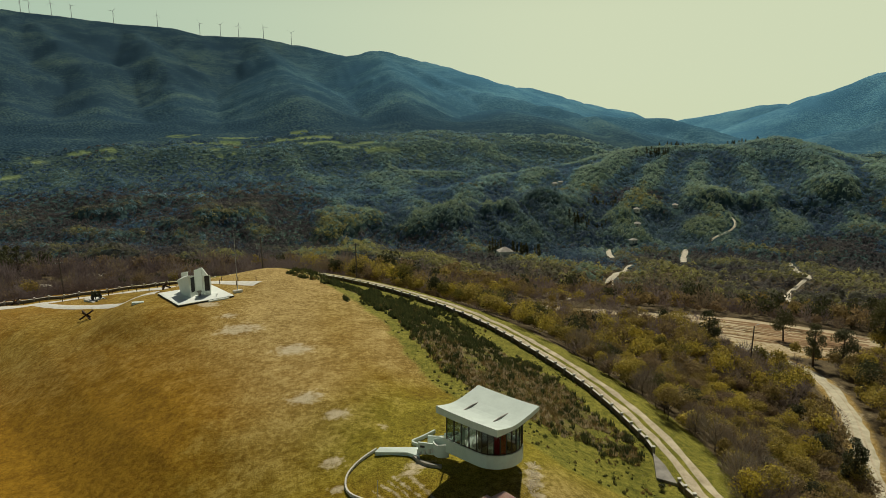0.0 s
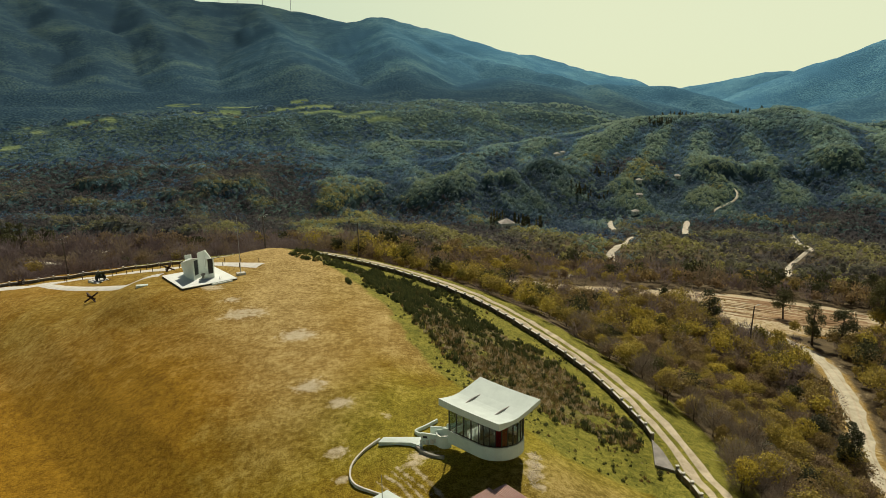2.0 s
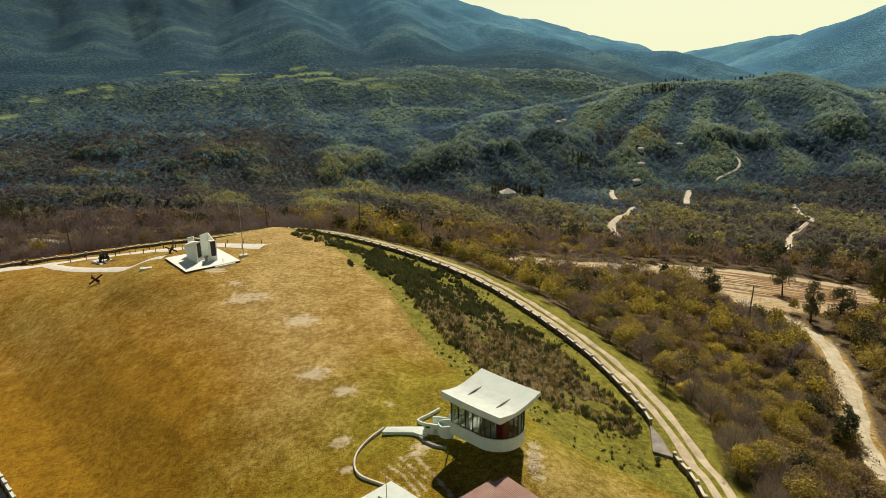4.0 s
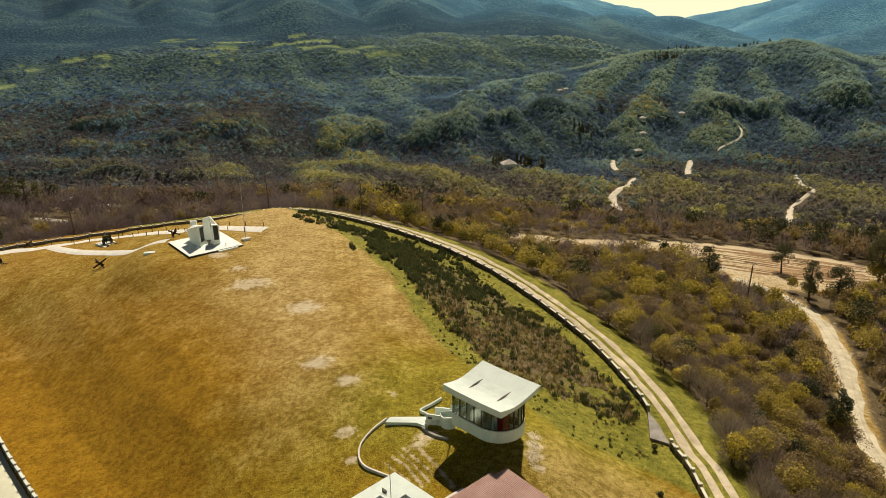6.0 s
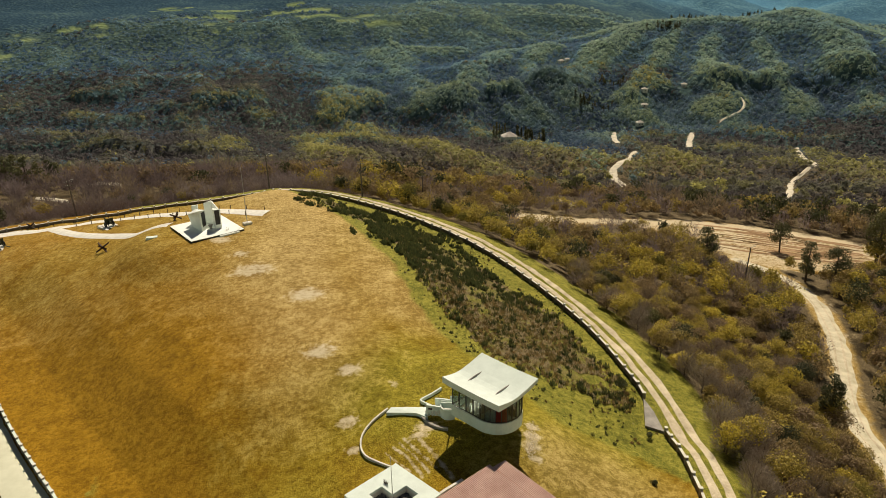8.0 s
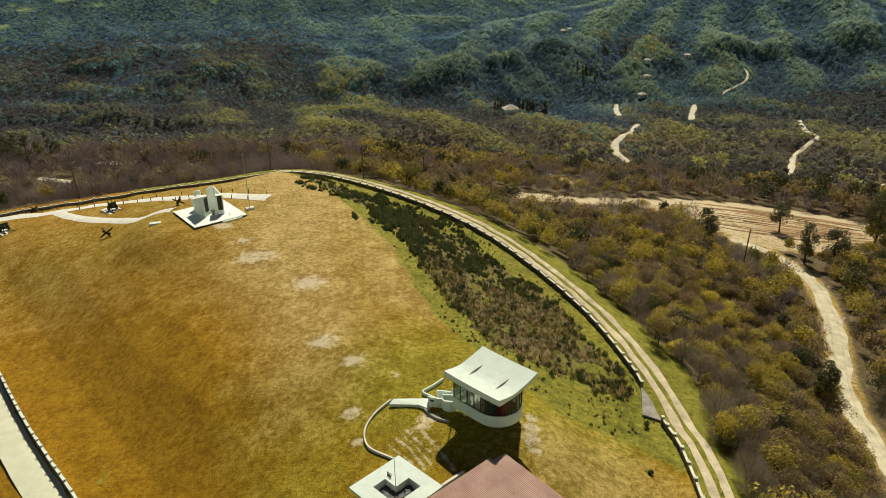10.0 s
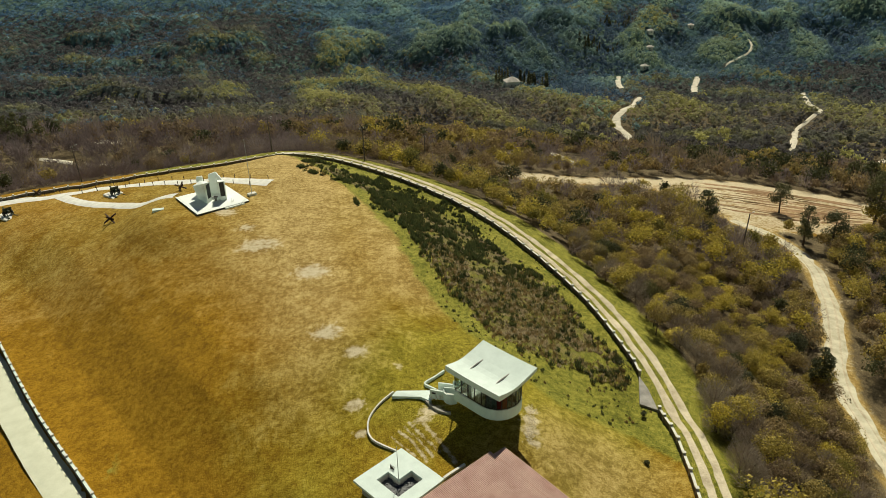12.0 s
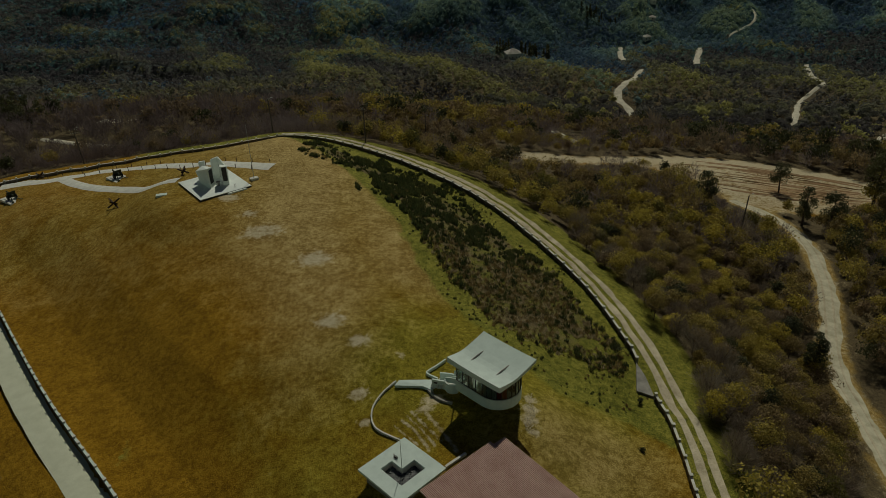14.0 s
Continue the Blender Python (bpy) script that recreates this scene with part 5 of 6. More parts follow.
def bare(rng, n, width, height, thick):
    """Fine twigs of a leafless tree, spreading up and out into a rounded head."""
    a = rng.uniform(0, 2 * np.pi, n)
    q = np.sqrt(rng.uniform(0, 1, n))
    head = height * (1.0 - 0.42 * q ** 2)
    h0 = rng.uniform(0.22, 0.86, n) * head
    rr = q * width / 2 * (0.35 + 0.65 * h0 / head)
    p0 = np.stack([np.cos(a) * rr, np.sin(a) * rr, h0], 1)
    d = unit(np.stack([np.cos(a) * q * 0.8, np.sin(a) * q * 0.8, np.ones(n)], 1) + rng.normal(size=(n, 3)) * 0.38)
    length = np.minimum(rng.uniform(0.12, 0.30, n) * height, head * 1.06 - h0)
    r = unit(np.cross(d, rng.normal(size=(n, 3)))) * thick * rng.uniform(0.6, 1.3, (n, 1))
    return tris(p0 + d * length[:, None] / 2, r / 2, d * length[:, None] / 2)


def spray(rng, n, width, height, leaf):
    """A shrub of upright leafy shoots."""
    a, q = rng.uniform(0, 2 * np.pi, n), np.sqrt(rng.uniform(0, 1, n))
    h = height * (1 - 0.5 * q ** 2) * rng.uniform(0.7, 1.1, n)
    d = unit(np.stack([np.cos(a) * q * 0.35, np.sin(a) * q * 0.35, np.ones(n)], 1) + rng.normal(size=(n, 3)) * 0.15)
    p = np.stack([np.cos(a) * q * width / 2, np.sin(a) * q * width / 2, h * 0.55], 1)
    r = unit(np.cross(d, rng.normal(size=(n, 3)))) * leaf * rng.uniform(0.6, 1.2, (n, 1))
    return tris(p, r / 2, d * (h * 0.45)[:, None])


def canopy(rng, n, width, height, leaf):
    """The upper side of a crown in a closed wood: clumps of leaves that mostly face up."""
    a, q = rng.uniform(0, 2 * np.pi, n), np.sqrt(rng.uniform(0, 1, n))
    p = np.stack([np.cos(a) * q * width / 2, np.sin(a) * q * width / 2, height * (0.95 - 0.65 * q ** 2) * rng.uniform(0.75, 1.12, n)], 1)
    nrm = unit(np.stack([np.cos(a) * q * 0.6, np.sin(a) * q * 0.6, np.full(n, 0.85)], 1) + rng.normal(size=(n, 3)) * 0.36)
    r = unit(np.cross(nrm, rng.normal(size=(n, 3))))
    s = leaf * rng.uniform(0.6, 1.3, (n, 1))
    return tris(p, r * s * 0.5, np.cross(nrm, r) * s * 0.42)


def needles(rng, n, width, height, base, leaf, tip=0.12):
    """A conifer's tiers of needle clumps."""
    tiers = max(5, int(height / 0.8))
    k = rng.integers(0, tiers, n)
    f = (k + rng.uniform(0, 0.5, n)) / tiers
    z = base + (height - base) * f
    radius = width / 2 * ((1 - f ** 1.7) * (1 - tip) + tip) * np.minimum(1, 0.5 + f * 2.2)
    a = rng.uniform(0, 2 * np.pi, n)
    lob = 0.72 + 0.28 * np.sin(3 * a + k * 1.7)
    q = np.sqrt(rng.uniform(0.12, 1, n)) * radius * lob
    p = np.stack([np.cos(a) * q, np.sin(a) * q, z - 0.18 * q], 1)
    nrm = unit(np.stack([np.cos(a) * 0.5, np.sin(a) * 0.5, np.ones(n)], 1) + rng.normal(size=(n, 3)) * 0.6)
    r = unit(np.cross(nrm, rng.normal(size=(n, 3))))
    s = leaf * rng.uniform(0.6, 1.25, (n, 1))
    return tris(p, r * s * 0.5, np.cross(nrm, r) * s * 0.34)


def ovoid(rng, n, width, height, base, leaf, clumps=26):
    """A pine's egg-shaped crown of needle clumps, widest below its middle."""
    f = rng.uniform(0.02, 0.96, clumps)
    a = np.arange(clumps) * 2.4 + rng.uniform(0, 0.6, clumps)
    q = width / 2 * np.minimum(1.0, 2.0 * f ** 0.55 * (1 - f) ** 0.6) * np.sqrt(rng.uniform(0.25, 1.0, clumps)) * 0.8
    c = np.stack([np.cos(a) * q, np.sin(a) * q, base + (height - base) * f], 1)
    k = rng.integers(0, clumps, n)
    d = unit(rng.normal(size=(n, 3)))
    p = c[k] + d * (width * 0.19 * rng.uniform(0.3, 1.0, (n, 1)) ** 0.5) * (1, 1, 0.75)
    nrm = unit(d + rng.normal(size=(n, 3)) * 0.7)
    r = unit(np.cross(nrm, rng.normal(size=(n, 3))))
    s = leaf * rng.uniform(0.6, 1.25, (n, 1))
    return tris(p, r * s * 0.5, np.cross(nrm, r) * s * 0.5)


def scatter(name, spots, templates, sizes, tints, mat, label, category, lie=False):
    """One mesh of kind stuff: templates set down at spots (x, y), turned and scaled."""
    x, y = spots[:, 0], spots[:, 1]
    z = terrain(x, y)
    rng = np.random.default_rng(len(spots))
    turn = rng.uniform(0, 2 * np.pi, len(x))
    which = rng.integers(0, len(templates), len(x)) if not isinstance(sizes, tuple) else sizes[1]
    scale = sizes if not isinstance(sizes, tuple) else sizes[0]
    verts, faces, tint, base = [], [], [], 0
    east, north = ((terrain(x + 3, y) - terrain(x - 3, y)) / 6, (terrain(x, y + 3) - terrain(x, y - 3)) / 6) if lie else (x * 0, x * 0)
    for k, (tv, tf) in enumerate(templates):
        sel = np.nonzero(which == k)[0]
        if not len(sel):
            continue
        c, s = np.cos(turn[sel])[:, None], np.sin(turn[sel])[:, None]
        sc = scale[sel][:, None]
        vx = (tv[None, :, 0] * c - tv[None, :, 1] * s) * sc + x[sel][:, None]
        vy = (tv[None, :, 0] * s + tv[None, :, 1] * c) * sc + y[sel][:, None]
        vz = tv[None, :, 2] * sc * rng.uniform(0.85, 1.2, (len(sel), 1)) + z[sel][:, None] - 0.1
        vz = vz + (vx - x[sel][:, None]) * np.clip(east[sel], -0.45, 0.45)[:, None] + (vy - y[sel][:, None]) * np.clip(north[sel], -0.45, 0.45)[:, None]
        verts.append(np.stack([vx, vy, vz], -1).reshape(-1, 3))
        off = base + np.arange(len(sel))[:, None, None] * len(tv)
        faces.append((tf[None] + off).reshape(-1, tf.shape[1]))
        tint.append(np.repeat(tints[sel], len(tv)))
        base += len(sel) * len(tv)
    ob = new(name, mesh_from(name, np.concatenate(verts), np.concatenate(faces), [mat], {"tint": np.concatenate(tint)}))
    return tagged(ob, label, category, kind="stuff")


ALL_ROADS = [(ROAD_DIRT, 4.4)] + [(dense(p, 6.0), w / 2 + 1.2) for p, w in FAR_ROADS]
HOUSES = [(198, 722, 6), (242, 737, 6), (139, 862, 7), (176, 648, 6), (51, 584, 9), (190, 690, 7), (285, 988, 7)]


def wood_spots(r0, r1, spacing, seed, half_angle=33.8):
    """Jittered places for trees between two distances, off the roads, fields, clearings and the hilltop."""
    rng = np.random.default_rng(seed)
    w = r1 * math.sin(radians(half_angle))
    gx, gy = np.meshgrid(np.arange(-w, w, spacing), np.arange(r0 * 0.75 if r0 > 100 else 30, r1, spacing))
    x = gx.ravel() + rng.uniform(-0.5, 0.5, gx.size) * spacing
    y = gy.ravel() + rng.uniform(-0.5, 0.5, gx.size) * spacing
    r = np.hypot(x, y)
    a = np.degrees(np.arctan2(x, y))
    ok = (r >= r0) & (r < r1) & (np.abs(a) < half_angle)
    x, y = x[ok], y[ok]
    ok = np.ones(len(x), bool)
    if r0 < 300:
        d, _ = line_distance(RING_PTS, x, y, True)
        verge = 8.5 + 2.0 * fractal(x, y, 12, 2, 8) - 1.6 * (1 - smooth(90, 110, y))
        ok &= ~inside(RING_PTS, x, y) & (d > verge)
        ok &= ~inside(CLEARING, x, y) & ~inside(CLEARING, x, y - 1.2)
        back = 1 + 9.0 / np.hypot(x, y)
        ok &= ~(inside(CLEARING, x * back, y * back) & (rng.random(len(x)) < 0.75))
    for line, w2 in ALL_ROADS:
        near = (x > line[:, 0].min() - 15) & (x < line[:, 0].max() + 15) & (y > line[:, 1].min() - 40) & (y < line[:, 1].max() + 15)
        if near.any():
            d, _ = line_distance(line, x[near], y[near])
            # the nearer side of a far road is kept clear, as its trees would hide it
            far_off = np.hypot(x[near], y[near])
            step = np.minimum(12.0, 3.5 + 0.014 * far_off) / far_off
            d2, _ = line_distance(line, x[near] * (1 + step), y[near] * (1 + step))
            ok[np.nonzero(near)[0][(d < w2) | (d2 < w2 * 0.7)]] = False
    for hx, hy, hr in HOUSES:
        ok &= (np.hypot(x - hx, y - hy) > hr) & ~((np.abs(x - hx) < 5) & (y < hy) & (y > hy - 14))
    for fx, fy, fw, fh in FIELDS:
        ok &= ~((np.abs(x - fx + 6 * np.sin(y / 9)) < fw) & (np.abs(y - fy - 0.1 * (x - fx) - 8 * np.sin(x / 23)) < fh) & (fractal(x, y, 26, 3, 15) > -0.25))
    return np.stack([x[ok], y[ok]], 1)


def tone(p, seed, spread=0.2):
    """Leaf tone: yellower tops, darker gullies; the relief's light and shade is in it."""
    rng = np.random.default_rng(seed)
    x, y = p[:, 0], p[:, 1]
    r = 14 + 0.02 * np.hypot(x, y)
    swell = terrain(x, y) - (terrain(x, y + r) + terrain(x, y - r) + terrain(x + r, y) + terrain(x - r, y)) / 4
    away = smooth(430, 600, np.hypot(x, y))
    t = 0.50 - 0.13 * away + (0.30 + 0.10 * away) * np.clip(swell / (2.2 - 0.7 * away), -1, 1) + (0.8 - 0.35 * away) * fractal(x, y, 110, 4, 17) - 0.22 * smooth(300, 420, y) * smooth(170, 360, x) * (1 - smooth(640, 780, y)) - 0.40 * smooth(-100, -330, x) * smooth(330, 430, y) + rng.normal(size=len(p)) * spread
    # far right lightened in tone for the sun-side haze; left browner
    t = t + 0.14 * smooth(60, 220, x) * smooth(600, 720, y) - 0.30 * smooth(-10, -70, x) * (1 - smooth(330, 430, y))
    return np.where(rng.random(len(p)) < 0.07 * (1 - away) + 0.30 * smooth(40, 90, x) * smooth(212, 232, y) * (1 - smooth(310, 345, y)), 0.97, np.clip(t, 0, 0.93))


rng = np.random.default_rng(3)
NEAR_CROWNS = [leafy(rng, 1350, w, h, b, 0.25, 12) for w, h, b in ((4.8, 5.2, 0.7), (4.0, 4.6, 0.4), (5.6, 5.6, 0.8), (3.6, 3.8, 0.3), (5.0, 4.4, 0.4))]
NEAR_BARE = [bare(rng, 900, w, h, 0.045) for w, h in ((4.2, 5.4), (3.6, 4.6), (4.8, 5.8))]
MID_CROWNS = [leafy(rng, 460, w, h, b, 0.37, 12) for w, h, b in ((4.8, 5.0, 0.5), (4.0, 4.4, 0.3), (5.6, 5.2, 0.6), (3.6, 3.7, 0.3))]
MID_BARE = [bare(rng, 230, w, h, 0.10) for w, h in ((4.2, 5.4), (3.6, 4.6), (4.8, 5.8))]
SLOPE_CROWNS = [leafy(rng, 190, w, h, b, 0.74, 10) for w, h, b in ((6.2, 6.0, 0.5), (5.0, 5.4, 0.3), (7.2, 6.6, 0.6), (4.4, 4.4, 0.3))]
SLOPE_BARE = [bare(rng, 140, w, h, 0.20) for w, h in ((5.2, 6.8), (4.4, 5.8), (6.0, 7.4))]
VERGE_CROWNS = [leafy(rng, 120, w, h, b, 1.05, 9) for w, h, b in ((6.6, 6.0, 0.5), (5.4, 5.6, 0.4), (7.8, 6.4, 0.6), (5.0, 4.6, 0.3))]
FAR_CROWNS = [canopy(rng, n, w, h, s) for n, w, h, s in ((24, 4.8, 3.8, 1.4), (21, 4.2, 3.2, 1.35), (26, 5.4, 4.4, 1.45), (21, 3.6, 5.0, 1.2), (23, 5.0, 2.9, 1.45))]
HILL_CROWNS = [canopy(rng, n, w, h, s) for n, w, h, s in ((18, 5.6, 2.8, 1.8), (18, 6.2, 2.4, 1.9), (16, 5.0, 3.6, 1.7), (18, 5.8, 2.2, 1.9))]


def trunk_mesh(name, height, r, seed, spread):
    rr = random.Random(seed)
    bm = bmesh.new()
    add_tube(bm, (0, 0, -0.4), (0.1, 0.05, height * 0.45), r, r * 0.6, 6)
    for k in range(6):
        a = k * 1.1 + rr.random()
        top = (math.cos(a) * spread * 0.35, math.sin(a) * spread * 0.35, height * rr.uniform(0.65, 0.9))
        add_tube(bm, (0.1, 0.05, height * rr.uniform(0.22, 0.44)), top, r * 0.42, r * 0.14, 5)
    return bm_mesh(name, bm, M_BARK)


near = np.concatenate([wood_spots(60, 215, 3.0, 101, 37), wood_spots(215, 345, 4.1, 104, 37)])
belt = (near[:, 0] > 24) & (near[:, 0] < 64) & (near[:, 1] > 58) & (near[:, 1] < 150)
belt_spots, rest = near[belt], near[~belt]
order = np.argsort(belt_spots[:, 1])
singles, more = belt_spots[order[:290]], belt_spots[order[290:]]
rest = np.concatenate([rest, more])
leafy_me = [mesh_from("crown", *t, [M_TREE]) for t in NEAR_CROWNS]
bare_me = [mesh_from("crown", *t, [M_TWIG]) for t in NEAR_BARE]
leafy_tr = [trunk_mesh("trunk", h, 0.11, 7 + i, w) for i, (w, h) in enumerate(((4.2, 5.0), (3.4, 4.4), (5.0, 5.4), (3.0, 3.6), (4.4, 4.2)))]
bare_tr = [trunk_mesh("trunk", h, 0.10, 17 + i, w) for i, (w, h) in enumerate(((3.8, 5.4), (3.2, 4.6), (4.4, 5.8)))]
sd, _ = line_distance(RING_PTS, singles[:, 0], singles[:, 1], True)
rr = random.Random(9)
for (x, y), d in zip(singles, sd):
    is_bare = rr.random() < (0.72 if d < 13.5 else 0.15)
    k = rr.randrange(3 if is_bare else 5)
    t = thing("tree", "leafless grey tree with fine upright twigs" if is_bare else "small tree in yellow-green and brown spring leaf", "tree", "bare trees beside the track" if is_bare else "trees of the slope wood",
              pose(x, y, ground_at(x, y) - 0.1, rr.uniform(-5, 5), rr.uniform(-5, 5), rr.uniform(0, 360)))
    t.scale = (rr.uniform(0.75, 1.25),) * 2 + (rr.uniform(0.7, 1.1),)
    c, s = new("crown", (bare_me if is_bare else leafy_me)[k]), new("trunk", (bare_tr if is_bare else leafy_tr)[k])
    c.parent = s.parent = t

g = np.random.default_rng(77)
twiggy = fractal(rest[:, 0], rest[:, 1], 40, 3, 23) + 0.35 * g.normal(size=len(rest)) > 0.36 - 0.72 * smooth(0, -50, rest[:, 0]) * smooth(360, 240, rest[:, 1])
for spots, temps, mat, nm, lab in ((rest[~twiggy], MID_CROWNS, M_WOODS, "woods", "mixed scrubby wood in brown and yellow-green spring leaf"),
                                   (rest[twiggy], MID_BARE, M_TWIGWOODS, "bare_woods", "leafless grey-brown wood of fine twigs")):
    off = np.hypot(spots[:, 0], spots[:, 1]) > 225
    for sel, tm in ((spots[~off], temps), (spots[off], SLOPE_CROWNS if temps is MID_CROWNS else SLOPE_BARE)):
        tn = tone(sel, 5)
        scatter(nm, sel, tm, g.uniform(0.6, 1.25, len(sel)) + 0.4 * np.clip(tn - 0.45, 0, 1), tn, mat, lab, "woods")
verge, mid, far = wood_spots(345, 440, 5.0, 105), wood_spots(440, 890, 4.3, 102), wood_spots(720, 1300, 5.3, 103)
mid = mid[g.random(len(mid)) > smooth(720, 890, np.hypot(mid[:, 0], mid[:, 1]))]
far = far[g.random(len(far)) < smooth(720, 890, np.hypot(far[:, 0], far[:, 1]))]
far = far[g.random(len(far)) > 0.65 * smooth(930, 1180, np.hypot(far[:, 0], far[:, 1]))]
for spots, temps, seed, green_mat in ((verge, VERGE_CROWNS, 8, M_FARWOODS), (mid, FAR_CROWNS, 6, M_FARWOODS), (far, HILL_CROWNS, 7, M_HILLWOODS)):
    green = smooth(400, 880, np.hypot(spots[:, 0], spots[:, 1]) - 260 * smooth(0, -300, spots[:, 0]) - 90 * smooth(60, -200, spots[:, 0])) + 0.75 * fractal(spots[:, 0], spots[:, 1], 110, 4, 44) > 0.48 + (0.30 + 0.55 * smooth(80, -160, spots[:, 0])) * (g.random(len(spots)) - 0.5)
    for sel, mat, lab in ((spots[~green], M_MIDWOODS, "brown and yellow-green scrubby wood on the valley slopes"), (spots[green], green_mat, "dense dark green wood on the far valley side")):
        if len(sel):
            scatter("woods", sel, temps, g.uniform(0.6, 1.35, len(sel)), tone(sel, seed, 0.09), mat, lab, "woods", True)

# low dark scrub on the eastern bank of the hilltop
g = np.random.default_rng(31)
cand = np.stack([g.uniform(-45, 25, 60000), g.uniform(76, 176, 60000)], 1)
edge, _ = line_distance(SCRUB, cand[:, 0], cand[:, 1], True)
ins = inside(np.array(SCRUB), cand[:, 0], cand[:, 1])
dens = fractal(cand[:, 0], cand[:, 1], 11, 3, 55)
within = smooth(0, 3.0, edge)
keep = (ins & (dens + 0.75 * within > 0.02 + 0.5 * g.random(len(cand)))) | (~ins & (edge < 3.0) & (dens > 0.3) & inside(RING_PTS, cand[:, 0], cand[:, 1]))
cand, within, dens = cand[keep], within[keep], dens[keep]
TUFTS = [spray(g, 22, 0.80, 1.05, 0.20), spray(g, 18, 0.66, 0.85, 0.18), spray(g, 16, 0.6, 0.6, 0.13), bare(g, 20, 0.65, 0.6, 0.06)]
upper = smooth(106, 128, cand[:, 1] + 14 * dens)
gap = fractal(cand[:, 0], cand[:, 1], 4.0, 2, 58)
drop = ((gap < -0.24 + 0.30 * upper) & (g.random(len(cand)) < 0.85)) | (g.random(len(cand)) < 0.10 + 0.36 * upper)
cand, upper, within = cand[~drop], upper[~drop], within[~drop]
kind = np.where(g.random(len(cand)) < 0.05 + 0.85 * upper + 0.12 * (1 - within), g.integers(0, 2, len(cand)), g.integers(2, 4, len(cand)))
tint = np.clip(np.where(kind < 2, 0.16 + 0.14 * g.normal(size=len(cand)), 0.60 + 0.20 * g.normal(size=len(cand))), 0, 1)
tint = np.where((kind > 1) & (g.random(len(cand)) < 0.26), 1.0, tint)
scatter("scrub", cand, TUFTS, (g.uniform(0.6, 1.3, len(cand)), kind), tint, M_SCRUB, "dark low heath scrub and dry stems on the eastern bank", "scrub")
# single tufts in the grass of the bank, and by the track
cand = np.stack([g.uniform(-40, 28, 9000), g.uniform(56, 172, 9000)], 1)
lush = masks(cand[:, 0], cand[:, 1])["lush"]
keep = inside(RING_PTS, cand[:, 0], cand[:, 1]) & (fractal(cand[:, 0], cand[:, 1], 7, 2, 91) + 0.3 * g.random(len(cand)) > 0.12) & (lush > 0.5)
cand = cand[keep]
scatter("scrub", cand, TUFTS, g.uniform(0.2, 0.65, len(cand)), np.clip(0.34 + 0.2 * g.normal(size=len(cand)), 0, 1), M_SCRUB, "scattered low tufts in the grass", "scrub")


def pine(x, y, h, w, base, seed, lean=(0, 0), n=420, label="dark green pine with a bare lower trunk", leaf=0.5, group="pines round the clearing", slim=False):
    rng = np.random.default_rng(seed)
    t = thing("pine_tree", label, "pine tree", group, pose(x, y, ground_at(x, y) - 0.1, lean[0], lean[1], seed * 40))
    c = new("crown", mesh_from("crown", *(needles(rng, 2 * n, w, h, base, leaf) if slim else ovoid(rng, 5 * n, w, h, base, leaf * 0.52)), [M_PINE]))
    bm = bmesh.new()
    add_tube(bm, (0, 0, -0.3), (0.1, 0, h * 0.5), 0.03 * h, 0.02 * h, 8)
    add_tube(bm, (0.1, 0, h * 0.5), (0, 0, h * 0.94), 0.02 * h, 0.006 * h, 8)
    for k in range(7):
        a, z = k * 2.4, base + (h - base) * (0.05 + 0.11 * k)
        add_tube(bm, (0.05, 0, z), (math.cos(a) * w * 0.3, math.sin(a) * w * 0.3, z + 0.3), 0.008 * h, 0.003 * h, 5)
    s = new("trunk", bm_mesh("trunk", bm, M_BARK))
    c.parent = s.parent = t


pine(66.5, 172.0, 9.4, 6.0, 0.8, 1, n=700)
pine(92.5, 186.0, 8.6, 7.0, 3.0, 2, (0, 14), n=620, label="leaning pine with an open crown in the clearing")
pine(88.2, 162.0, 10.6, 5.6, 2.2, 3, n=700)
pine(94.8, 161.0, 9.8, 7.4, 1.4, 4, n=900)
pine(117.0, 181.0, 15.5, 10.0, 3.6, 5, n=800, leaf=0.75, label="large dark pine at the edge of the clearing")
pine(60.8, 97.5, 9.2, 4.4, 0.8, 6, n=800, label="slender dark pine beside the dirt road")
rr = random.Random(4)
for k in range(26):
    x, y = 58 + 26 * rr.random(), 594 + rr.uniform(0, 14)
    if k < 5:
        x, y = 39 + 2.4 * k, 602
    pine(x, y, rr.uniform(9, 14), rr.uniform(2.6, 3.8), 0.4, 20 + k, n=70, leaf=1.7, label="slender dark cypress beside the house", group="cypresses by the house", slim=True)
for k in range(90):
    cx, cy, sx, sy = ((310, 975, 20, 10), (345, 985, 26, 8), (275, 930, 18, 8), (398, 975, 34, 20), (172, 760, 22, 10), (140, 698, 14, 8))[k % 6]
    x, y = rr.gauss(cx, sx * 0.6), rr.gauss(cy, sy * 0.6)
    pine(x, y, rr.uniform(5, 8.5), rr.uniform(2.8, 3.8), 0.3, 50 + k, n=50, leaf=1.6, label="dark conifer among the woods of the hill crest", group="conifers on the hill crest", slim=True)
for k in range(18):
    x, y = -142 + rr.uniform(-16, 12), 230 + rr.uniform(-9, 12)
    pine(x, y, rr.uniform(6, 11), rr.uniform(4, 6.5), 0.8, 110 + k, n=150, leaf=0.9, label="dark evergreen in the leafless wood", group="evergreens in the leafless wood")
for k in range(9):
    x, y = 128 + rr.uniform(0, 22), 196 + rr.uniform(-12, 34)
    pine(x, y, rr.uniform(7, 12), rr.uniform(4.5, 6.5), 1.0, 90 + k, n=240, leaf=0.8, label="dark pine at the wood's edge")

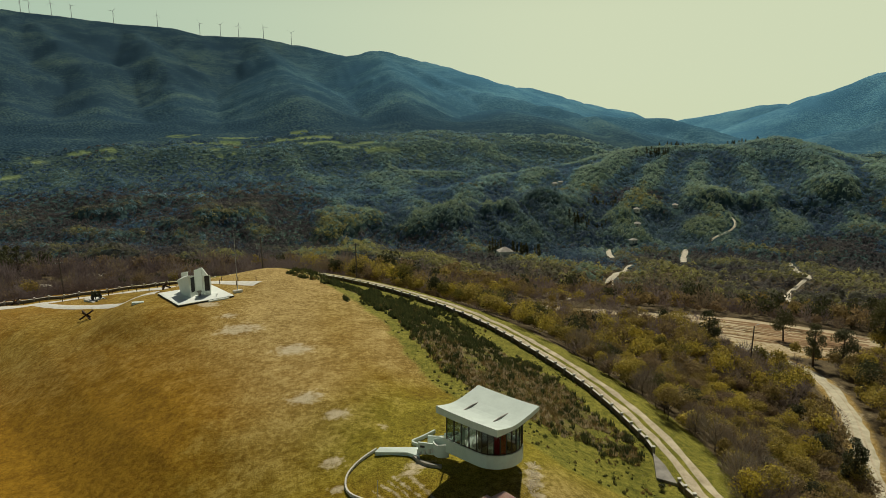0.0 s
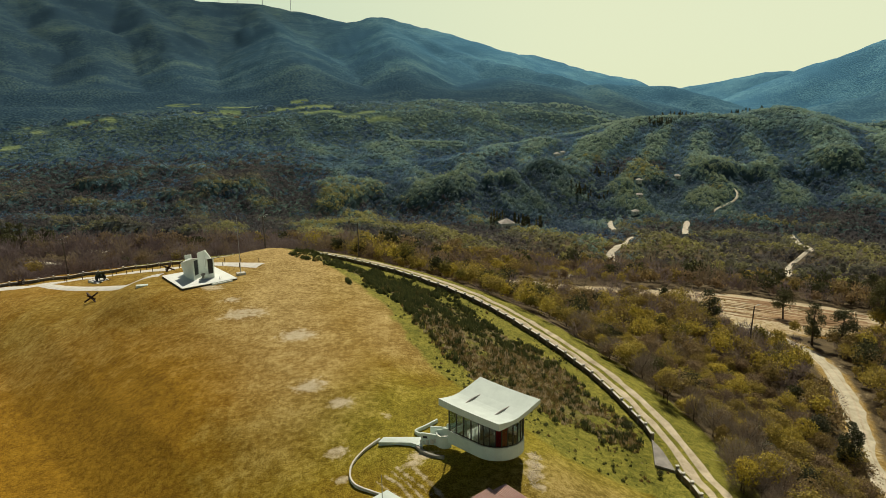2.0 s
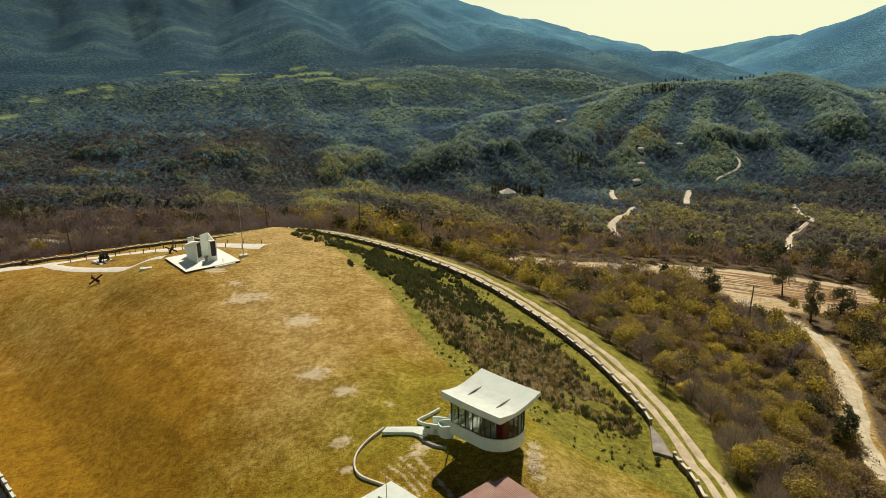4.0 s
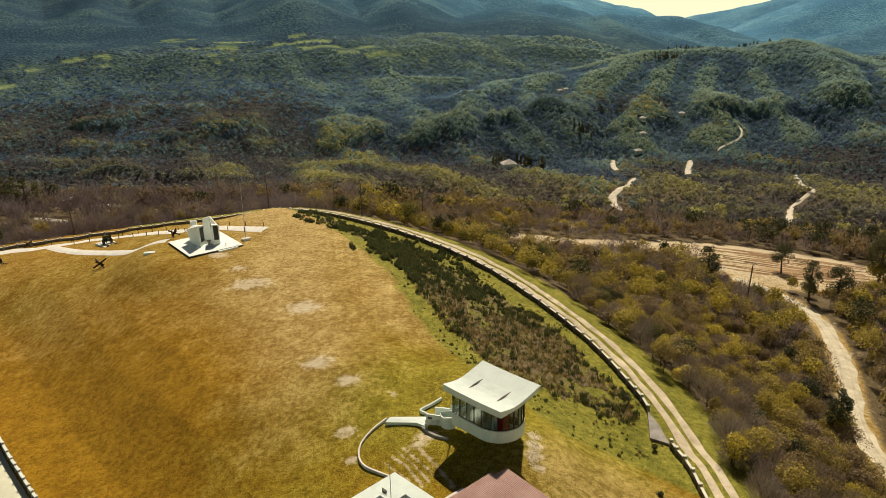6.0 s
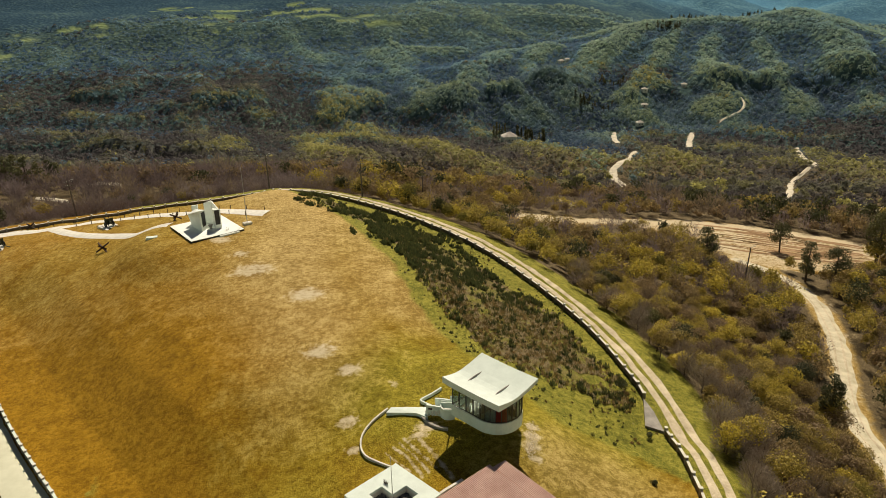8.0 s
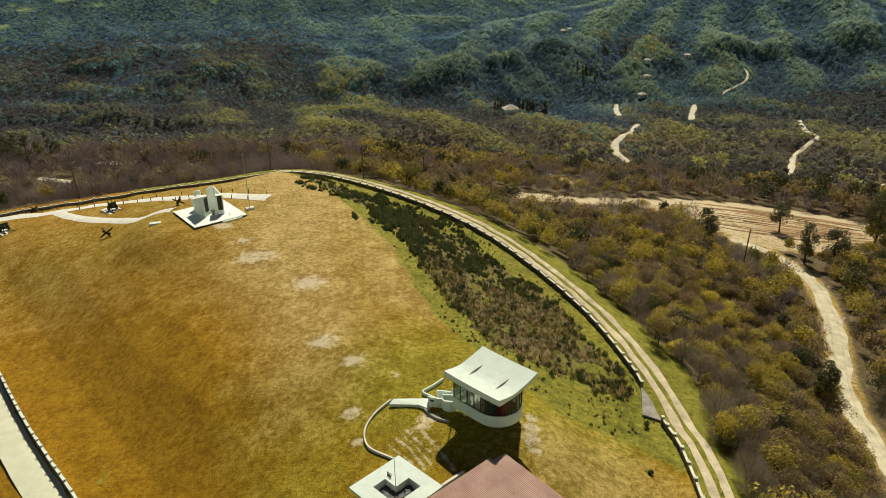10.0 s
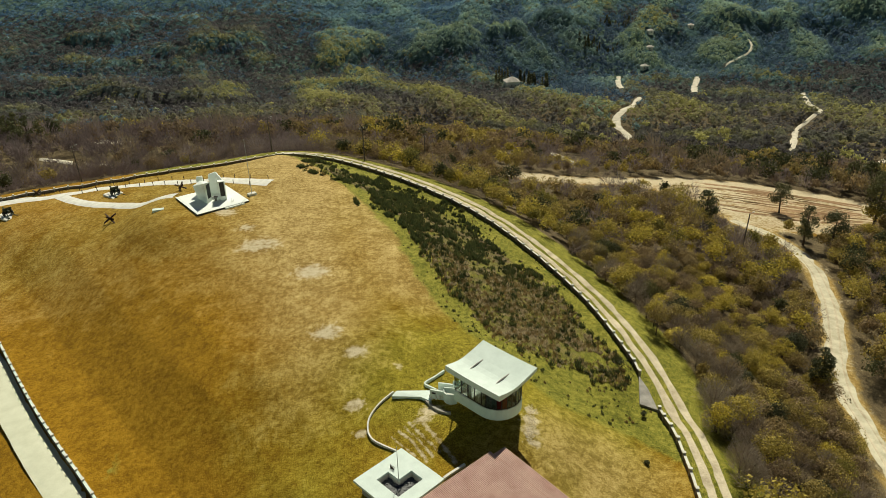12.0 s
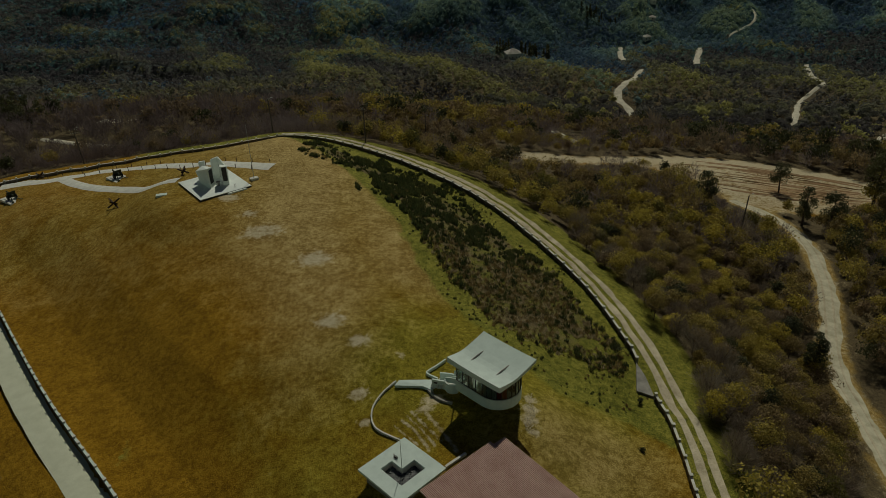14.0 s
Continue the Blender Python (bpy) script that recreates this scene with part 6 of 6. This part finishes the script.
pine(-83.2, 198.5, 4.6, 7.5, 0.2, 140, n=420, leaf=0.7, label="low dark rounded evergreen behind the boundary wall", group="evergreens in the leafless wood")
# dry grass standing in tufts on the hilltop
g = np.random.default_rng(63)
cand = np.stack([g.uniform(-75, 27, 29000), g.uniform(52, 125, 29000)], 1)
cand = cand[inside(RING_PTS, cand[:, 0], cand[:, 1])]
ok = np.ones(len(cand), bool)
for bx, by, br in BARE:
    ok &= np.hypot(cand[:, 0] - bx, cand[:, 1] - by) > br * 0.75
ok &= ~((np.abs((cand[:, 0] + 6.2) + (cand[:, 1] - 57.75)) < 5.2) & (np.abs((cand[:, 0] + 6.2) - (cand[:, 1] - 57.75)) < 5.2))
ok &= fractal(cand[:, 0], cand[:, 1], 3.0, 3, 19) > -0.35
cand = cand[ok]
GRASS = [bare(g, 3, 0.36, 0.18, 0.08), bare(g, 3, 0.3, 0.15, 0.07)]
mk = masks(cand[:, 0], cand[:, 1])
shade = np.clip(0.25 + 0.5 * np.clip(mk["fresh"] + mk["lush"], 0, 1) + 0.10 * g.normal(size=len(cand)), 0, 1)
shade = np.where(g.random(len(cand)) < mk["straw"] * 0.6, 0.02, shade)
scatter("grass", cand, GRASS, g.uniform(0.7, 1.5, len(cand)), shade, M_GRASS, "dry golden and green grass tufts of the hilltop", "grass")


def bush(x, y, w, h, seed, label):
    g = np.random.default_rng(seed)
    t = thing("bush", label, "bush", at=pose(x, y, ground_at(x, y) - 0.05, 0, 0, seed * 33))
    c = new("crown", mesh_from("crown", *leafy(g, 420, w, h, 0.0, 0.13, 8), [M_PINE]))
    bm = bmesh.new()
    for k in range(5):
        add_tube(bm, (0, 0, -0.2), (math.cos(k * 1.26) * w * 0.3, math.sin(k * 1.26) * w * 0.3, h * 0.7), 0.04, 0.012, 5)
    s = new("stem", bm_mesh("stem", bm, M_BARK))
    c.parent = s.parent = t


bush(24.4, 87.4, 3.0, 1.5, 201, "rounded dark green bush beside the boundary wall")
bush(25.1, 76.0, 1.2, 0.9, 202, "small dark bush under the concrete wedge")
bush(22.9, 65.9, 1.0, 0.5, 203, "dark reddish tuft in the mown grass")
